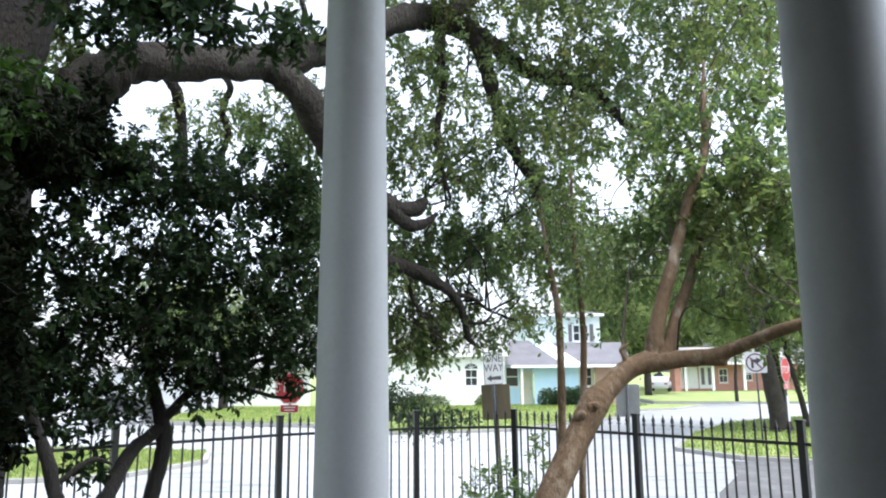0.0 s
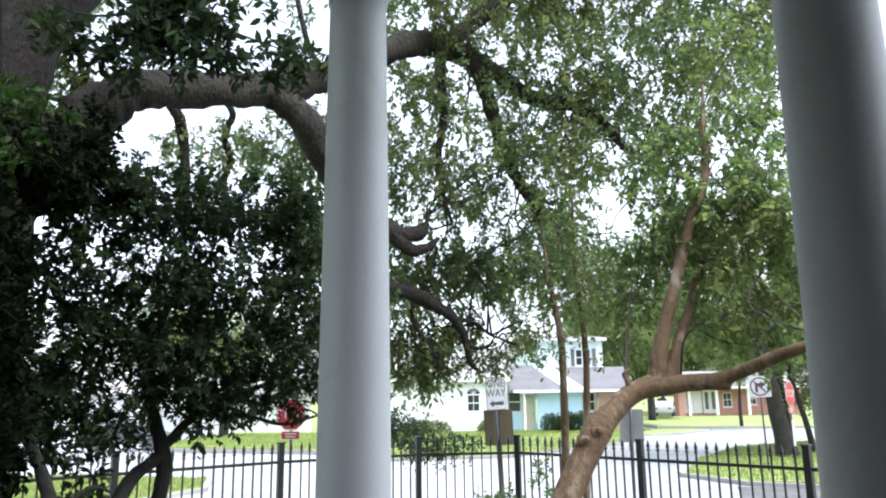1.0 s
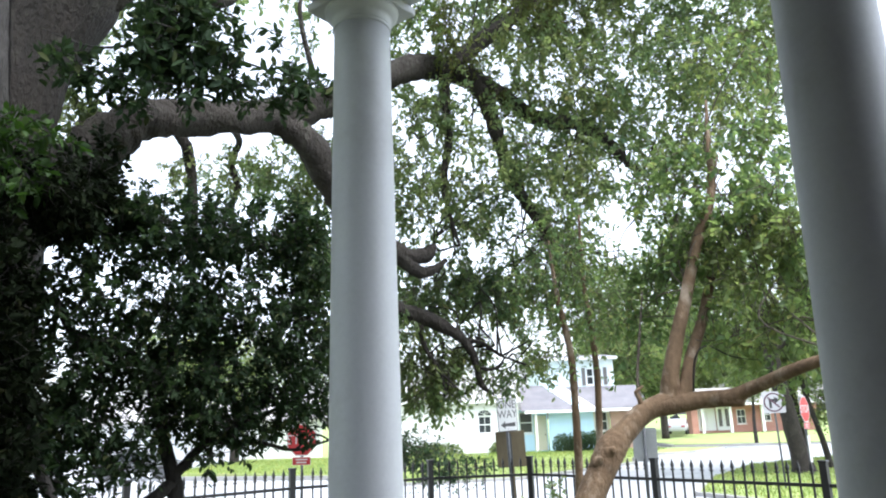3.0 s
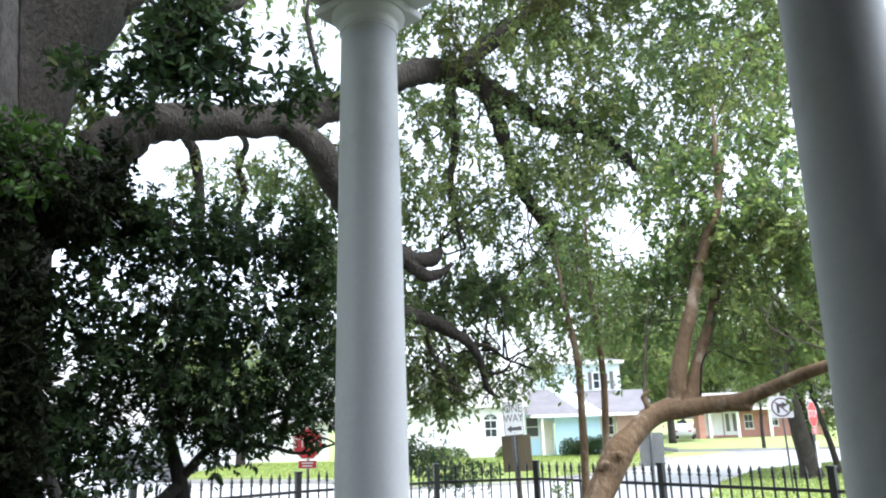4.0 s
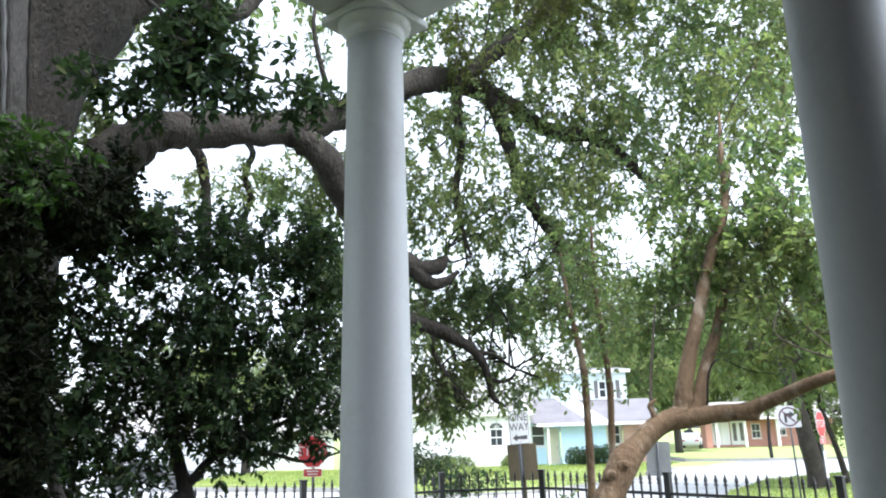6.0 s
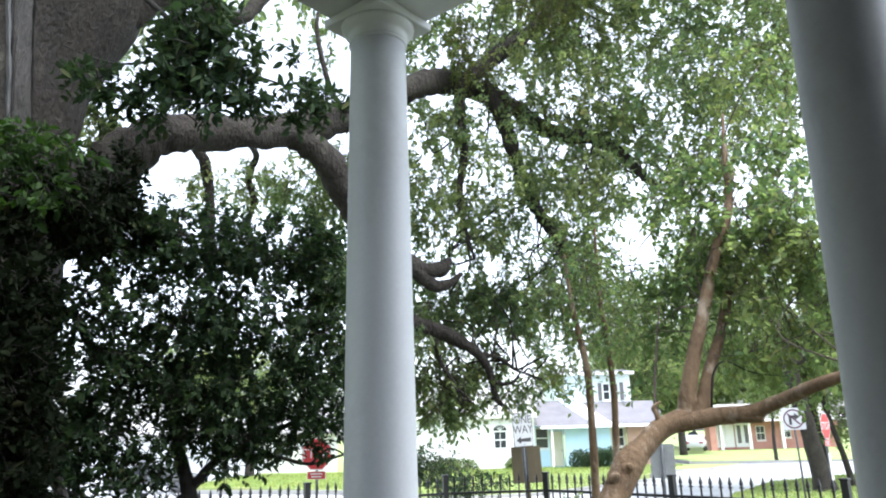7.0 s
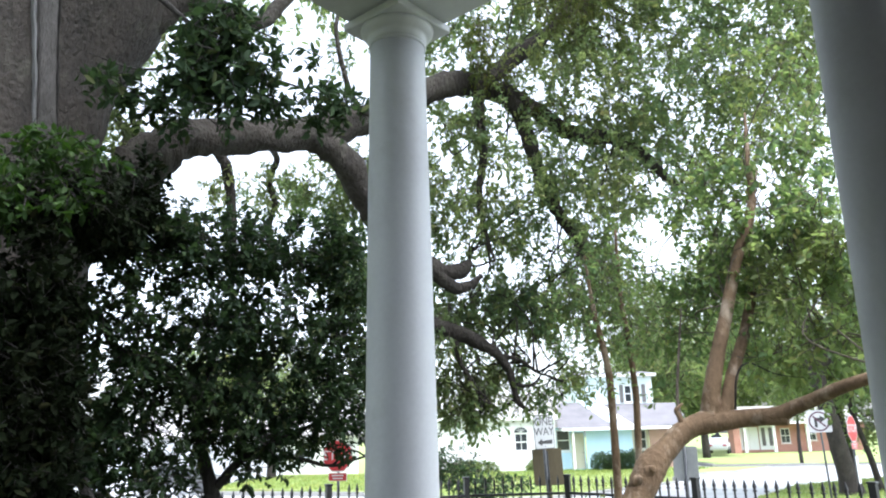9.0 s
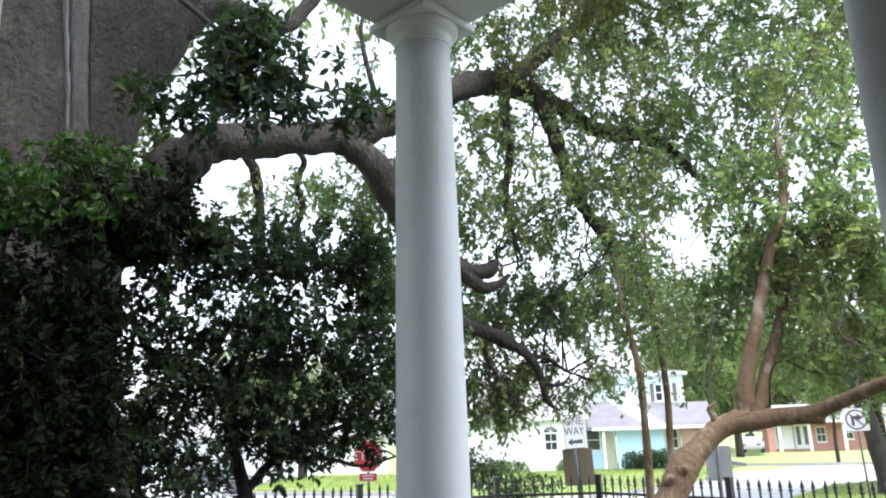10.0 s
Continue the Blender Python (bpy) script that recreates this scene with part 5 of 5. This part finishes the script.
part("porch_post", boxed(4.70, 45.6, G, 4.82, 45.72, 2.66, 0.006), SIDING_WHITE, house)
slab([(8.4, 45.5, 2.87), (11.7, 45.5, 2.87), (11.7, 49.0, 4.3), (7.0, 49.0, 4.3)], 0.1, SHINGLE, "roof", house)
slab([(7.9, 45.45, 2.90), (8.38, 45.45, 2.90), (6.98, 48.95, 4.34), (6.6, 48.95, 4.34)], 0.16, SIDING_WHITE, "barge_board", house)
slab([(7.28, 45.52, 2.78), (7.88, 45.52, 2.78), (6.65, 48.9, 4.3), (5.65, 48.9, 4.3)], 0.1, SIDING_BLUE, "roof_valley", house)
holes4 = [(8.6, 4.40, 9.08, 5.49), (9.16, 4.40, 9.64, 5.49)]
wall_with_holes("wall", 5.4, 3.2, 10.4, 6.1, holes4, 0.2, SIDING_PALE, house, 49.2)
siding_lines(house, 5.4, 10.4, 4.3, 6.0, 49.2, holes4, SIDING_PALE)
for h in holes4:
    house_window(house, *h, 49.2, mullions=0)
for x in (8.3, 9.72):
    part("shutter", boxed(x, 49.15, 4.38, x + 0.24, 49.197, 5.52, 0.005), SHUTTER, house)
part("wall", boxed(10.2, 49.403, 2.9, 10.4, 56.0, 6.1), SIDING_PALE, house)
part("wall", boxed(5.4, 49.403, 2.9, 5.6, 56.0, 6.1), SIDING_PALE, house)
slab([(4.9, 48.6, 6.18), (10.6, 48.6, 6.18), (10.6, 52.6, 6.62), (4.9, 52.6, 6.62)], 0.14, SHINGLE, "roof", house)
slab([(4.9, 56.6, 6.18), (10.6, 56.6, 6.18), (10.6, 52.61, 6.62), (4.9, 52.61, 6.62)], 0.14, SHINGLE, "roof", house)
part("fascia", boxed(4.9, 48.56, 6.04, 10.6, 48.597, 6.17), SIDING_WHITE, house)
part("soffit", boxed(4.9, 48.6, 6.0, 10.6, 49.197, 6.03), SIDING_WHITE, house)

hedge = thing("clipped_hedge", "rounded clipped dark green hedge before the house", "hedge")
crown(hedge, [(6.1, 44.3, 0.85, 0.6, 0.6, 0.62, 1), (7.0, 44.2, 0.9, 0.8, 0.6, 0.66, 1), (7.9, 44.3, 0.9, 0.8, 0.6, 0.66, 1), (8.6, 44.4, 0.85, 0.6, 0.6, 0.6, 1)], LEAF_HEDGE, TWIG_BARK, 3200, 12, 0.07, 0.06, 0.034, 81, 0.004, gap=0.1, cell=0.5, droop=0)
for k, (x0, x1) in enumerate(((-3.0, 0.4), (1.9, 3.6))):
    bed = thing("flower_bed_shrub", "low leafy shrub along the white house wall", "shrub", "shrubs by the house")
    crown(bed, [((x0 + x1) / 2, 45.3, 0.65, (x1 - x0) / 2, 0.5, 0.45, 1)], LEAF_FAR, TWIG_BARK, 600, 12, 0.15, 0.09, 0.045, 85 + k, 0.004, gap=0.3, cell=0.6, droop=0)

# brick house farther down the street
G2 = 0.62
far_house = thing("brick_bungalow", "single-storey red brick house with white porch columns", "house")
holes5 = [(25.0, G2, 25.9, 2.8), (28.0, 1.2, 28.9, 2.6), (30.5, 1.4, 31.4, 2.6)]
wall_with_holes("wall", 23.1, G2 - 0.3, 36.0, 3.2, holes5, 0.2, BRICK, far_house, 76.0)
for h in holes5[1:]:
    house_window(far_house, *h, 76.0)
part("door", boxed(25.02, 76.05, G2, 25.88, 76.10, 2.78, 0.004), SIDING_WHITE, far_house, "white front door")
part("pier", boxed(23.0, 74.4, G2 - 0.3, 23.62, 75.997, 3.1, 0.01), BRICK, far_house, "red brick pier of the porch")
for x in (24.0, 26.75, 29.9):
    part("porch_column", boxed(x, 74.5, G2 - 0.2, x + 0.26, 74.76, 3.1, 0.01), SIDING_WHITE, far_house)
part("wall", boxed(24.1, 75.94, G2, 24.97, 75.997, 2.9), SIDING_WHITE, far_house, "white panelled wall")
part("wall", boxed(25.95, 75.94, G2, 27.3, 75.997, 2.9), SIDING_WHITE, far_house, "white panelled wall")
for x in (24.35, 26.15, 26.85):
    part("shutter", boxed(x, 75.88, 1.0, x + 0.34, 75.937, 2.7, 0.01), SHUTTER, far_house, "dark grey shutter")
slab([(20.2, 74.0, 3.25), (36.6, 74.0, 3.25), (34.5, 80.0, 4.9), (21.5, 80.0, 4.9)], 0.15, SHINGLE_PALE, "roof", far_house)
part("fascia", boxed(20.2, 73.95, 3.0, 36.6, 73.997, 3.22), SIDING_WHITE, far_house)

left_house = thing("pale_house", "pale low house behind the trees across the street", "house")
holes6 = [(-17.0, 1.4, -15.8, 2.5), (-13.2, 1.4, -12.0, 2.5)]
wall_with_holes("wall", -30.0, 0.0, -9.0, 3.0, holes6, 0.2, SIDING_WHITE, left_house, 50.0)
for h in holes6:
    house_window(left_house, *h, 50.0)
slab([(-30.6, 49.4, 2.95), (-8.4, 49.4, 2.95), (-10.0, 54.0, 4.6), (-29.0, 54.0, 4.6)], 0.15, SHINGLE_PALE, "roof", left_house)

# ---- trees across the street ----
def street_tree(label, trunk, clumps, sprigs, seed, leaf=0.12, material=LEAF_FAR, gap=0.4, cell=1.4):
    t = thing("street_tree", label, "tree", "trees across the street")
    part("trunk", limb(trunk, 14, 6, 0.15, None, seed), OAK_BARK, t, smooth=True)
    x, y, z, r = trunk[-2]
    for k, c in enumerate(clumps[:4]):
        part("limb", limb([(x, y, z, r * 0.7), ((x * 0.5 + c[0] * 0.5), (y + c[1]) / 2, z * 0.4 + c[2] * 0.6, r * 0.45), (c[0], c[1], c[2] + c[5] * 0.4, r * 0.1)], 8, 5, 0.15, None, seed + k), OAK_BARK, t, smooth=True)
    crown(t, clumps, material, TWIG_BARK, sprigs, 14, leaf * 4, leaf, leaf * 0.5, seed, 0.008, gap=gap, cell=cell)
    return t


street_tree("dark-trunked shade tree on the corner lawn", [(11.85, 26.5, 0.1, 0.46), (11.75, 26.5, 0.9, 0.31), (11.45, 26.4, 2.6, 0.27), (11.2, 26.4, 4.2, 0.26), (11.1, 26.5, 6.0, 0.14)],
            [(10.6, 27, 7.6, 3.2, 2.6, 2.2, 1), (13.5, 27.5, 5.4, 2.8, 2.4, 2.4, 1), (15.0, 26.0, 8.6, 3.2, 3, 3, 1), (11.5, 28.5, 4.6, 1.8, 1.6, 1.1, 1)], 2200, 101, 0.14)
street_tree("leafy tree behind the corner lawn", [(13.5, 30, 0.1, 0.3), (13.4, 30, 2.0, 0.22), (13.2, 30, 4.0, 0.16), (13.2, 30, 6, 0.08)],
            [(13.2, 30, 6.0, 3.2, 2.6, 2.6, 1), (16, 30, 4.5, 2.6, 2.6, 2.5, 1), (10.5, 31, 8.5, 2.8, 2.5, 2.4, 1)], 1500, 111, 0.18)
street_tree("slender leaning tree beside the corner lawn", [(13.3, 27.5, 0.1, 0.12), (13.0, 27.4, 1.5, 0.10), (12.6, 27.3, 3.0, 0.08), (12.5, 27.3, 4.5, 0.05)],
            [(12.6, 27.5, 4.2, 1.0, 1.0, 0.7, 1), (13.4, 27.8, 2.6, 0.8, 0.8, 0.6, 0.8)], 300, 115, 0.12)
street_tree("broad tree behind the brick house", [(19, 84, 0.3, 0.4), (19, 84, 4, 0.3), (19, 84, 7, 0.2), (19, 84, 9, 0.1)],
            [(19, 84, 9, 6, 4, 4.5, 1), (28, 88, 9, 6, 4, 4.5, 1), (36, 86, 9, 6, 4, 4.5, 1), (23, 86, 6, 6, 4, 3, 1)], 3000, 121, 0.3, cell=2.5, gap=0.35)
street_tree("tree between the two houses", [(13.0, 56, 0.3, 0.3), (13.0, 56, 2.5, 0.22), (13.1, 56, 4, 0.15), (13.1, 56, 6, 0.08)],
            [(13.0, 56, 6.0, 2.4, 2.2, 2.6, 1), (15.4, 57, 5.2, 2.0, 2.0, 2.2, 1), (11.6, 57, 8.0, 2.0, 2.0, 2.0, 1)], 1800, 131, 0.2, cell=1.6)
street_tree("slim young tree on the far lawn", [(19.9, 51, 0.3, 0.13), (19.9, 51, 1.6, 0.11), (20.0, 51, 3, 0.09), (20.0, 51, 4, 0.05)],
            [(20.0, 51, 4.6, 1.3, 1.3, 1.3, 1)], 500, 141, 0.12)
street_tree("tree by the pale house", [(-13, 44, 0.1, 0.3), (-13, 44, 2.2, 0.22), (-13, 44, 4, 0.15), (-13, 44, 6, 0.08)],
            [(-13, 44, 6.0, 3.5, 2.5, 2.2, 1), (-17, 46, 6.5, 3, 2.5, 2.5, 1)], 1500, 151, 0.18)

street_tree("tall pale-green tree behind the brick house", [(18.0, 66, 0.3, 0.35), (18.0, 66, 3, 0.28), (18.1, 66, 6, 0.2), (18.1, 66, 9, 0.1)],
            [(17.5, 66, 8.5, 3.6, 2.6, 3.4, 1), (21.5, 67, 9.5, 3.6, 2.6, 3.6, 1), (25.5, 83, 10, 5, 3, 4, 1), (15.5, 68, 12, 3.5, 2.6, 3, 0.8), (30, 84, 9, 5, 3, 4, 1)], 4200, 171, 0.22, cell=1.6, gap=0.33)

fence_bush = thing("roadside_bush", "low dark bush on the verge outside the fence", "shrub")
crown(fence_bush, [(-0.45, 12.3, 1.75, 0.55, 0.4, 0.28, 1), (-0.75, 12.4, 2.0, 0.4, 0.3, 0.25, 1), (0.1, 12.4, 1.6, 0.4, 0.3, 0.2, 0.8)], LEAF_HEDGE, TWIG_BARK, 190, 14, 0.22, 0.07, 0.03, 161, 0.004, gap=0.3, cell=0.4)

# ---- parked car in the side street ----
CAR_PAINT = surface("car_paint", (0.11, 0.115, 0.12), (0.14, 0.145, 0.15), 2, 0.25, 0.5, 0.0)
TYRE = surface("tyre_rubber", (0.015, 0.015, 0.015), (0.03, 0.03, 0.03), 6, 0.85)
LAMP_GLASS = surface("lamp_glass", (0.45, 0.45, 0.42), (0.6, 0.6, 0.58), 6, 0.15, 0, 0.0)


def parked_car(label, paint):
    car = thing("parked_car", label, "car", "parked cars")
    side = [(-2.2, 0.35), (2.2, 0.35), (2.22, 0.62), (2.1, 0.82), (1.25, 0.92), (0.55, 1.38), (-0.75, 1.42), (-1.5, 0.98), (-2.15, 0.92), (-2.25, 0.6)]
    body = prism(side, -0.85, 0.85, FACE)
    bmesh.ops.bevel(body, geom=list(body.edges), offset=0.06, segments=2, affect="EDGES")
    part("body", body, paint, car, smooth=False)
    for q, w in (([(-1.3, 0.97), (-0.15, 0.95), (-0.15, 1.34), (-0.72, 1.35)], 0), ([(-0.05, 0.95), (1.08, 0.95), (0.5, 1.32), (-0.05, 1.34)], 1)):
        for y in (-0.856, 0.852):
            part("side_window", prism(q, -y - 0.004, -y, FACE), GLASS, car)
    part("windscreen", prism([(-0.7, -0.42), (0.7, -0.42), (0.62, 0.36), (-0.62, 0.36)], 0.0, 0.006, pose(0.92, 0, 1.165, 90, -57, 90)), GLASS, car)
    for x in (-1.38, 1.36):
        for y, yaw in ((-0.80, 90), (0.80, -90)):
            w = part("wheel", lathe([(0.2, -0.1), (0.31, -0.1), (0.335, -0.06), (0.335, 0.06), (0.31, 0.1), (0.2, 0.1)], 24, pose(x, y, 0.335, yaw)), TYRE, car, smooth=False)
            part("rim", lathe([(0.05, 0.1), (0.19, 0.101), (0.2, 0.09)], 20, pose(x, y, 0.335, yaw)), GALVANISED, w)
    for y in (-0.6, 0.6):
        part("headlight", boxed(2.13, y - 0.16, 0.62, 2.235, y + 0.16, 0.76, 0.02), LAMP_GLASS, car)
        part("tail_light", boxed(-2.25, y - 0.16, 0.68, -2.17, y + 0.16, 0.82, 0.02), SIGN_RED, car)
    return car


parked_car("grey saloon car parked beside the far kerb", CAR_PAINT).matrix_world = pose(-16.3, 38.6, 0.012, 0, 0, 8)
PALE_PAINT = surface("pale_car_paint", (0.55, 0.56, 0.57), (0.62, 0.63, 0.64), 2, 0.25, 0.1, 0.0)
parked_car("white car parked beside the brick house", PALE_PAINT).matrix_world = pose(20.57, 71.0, 0.50, 0, 0, 70)
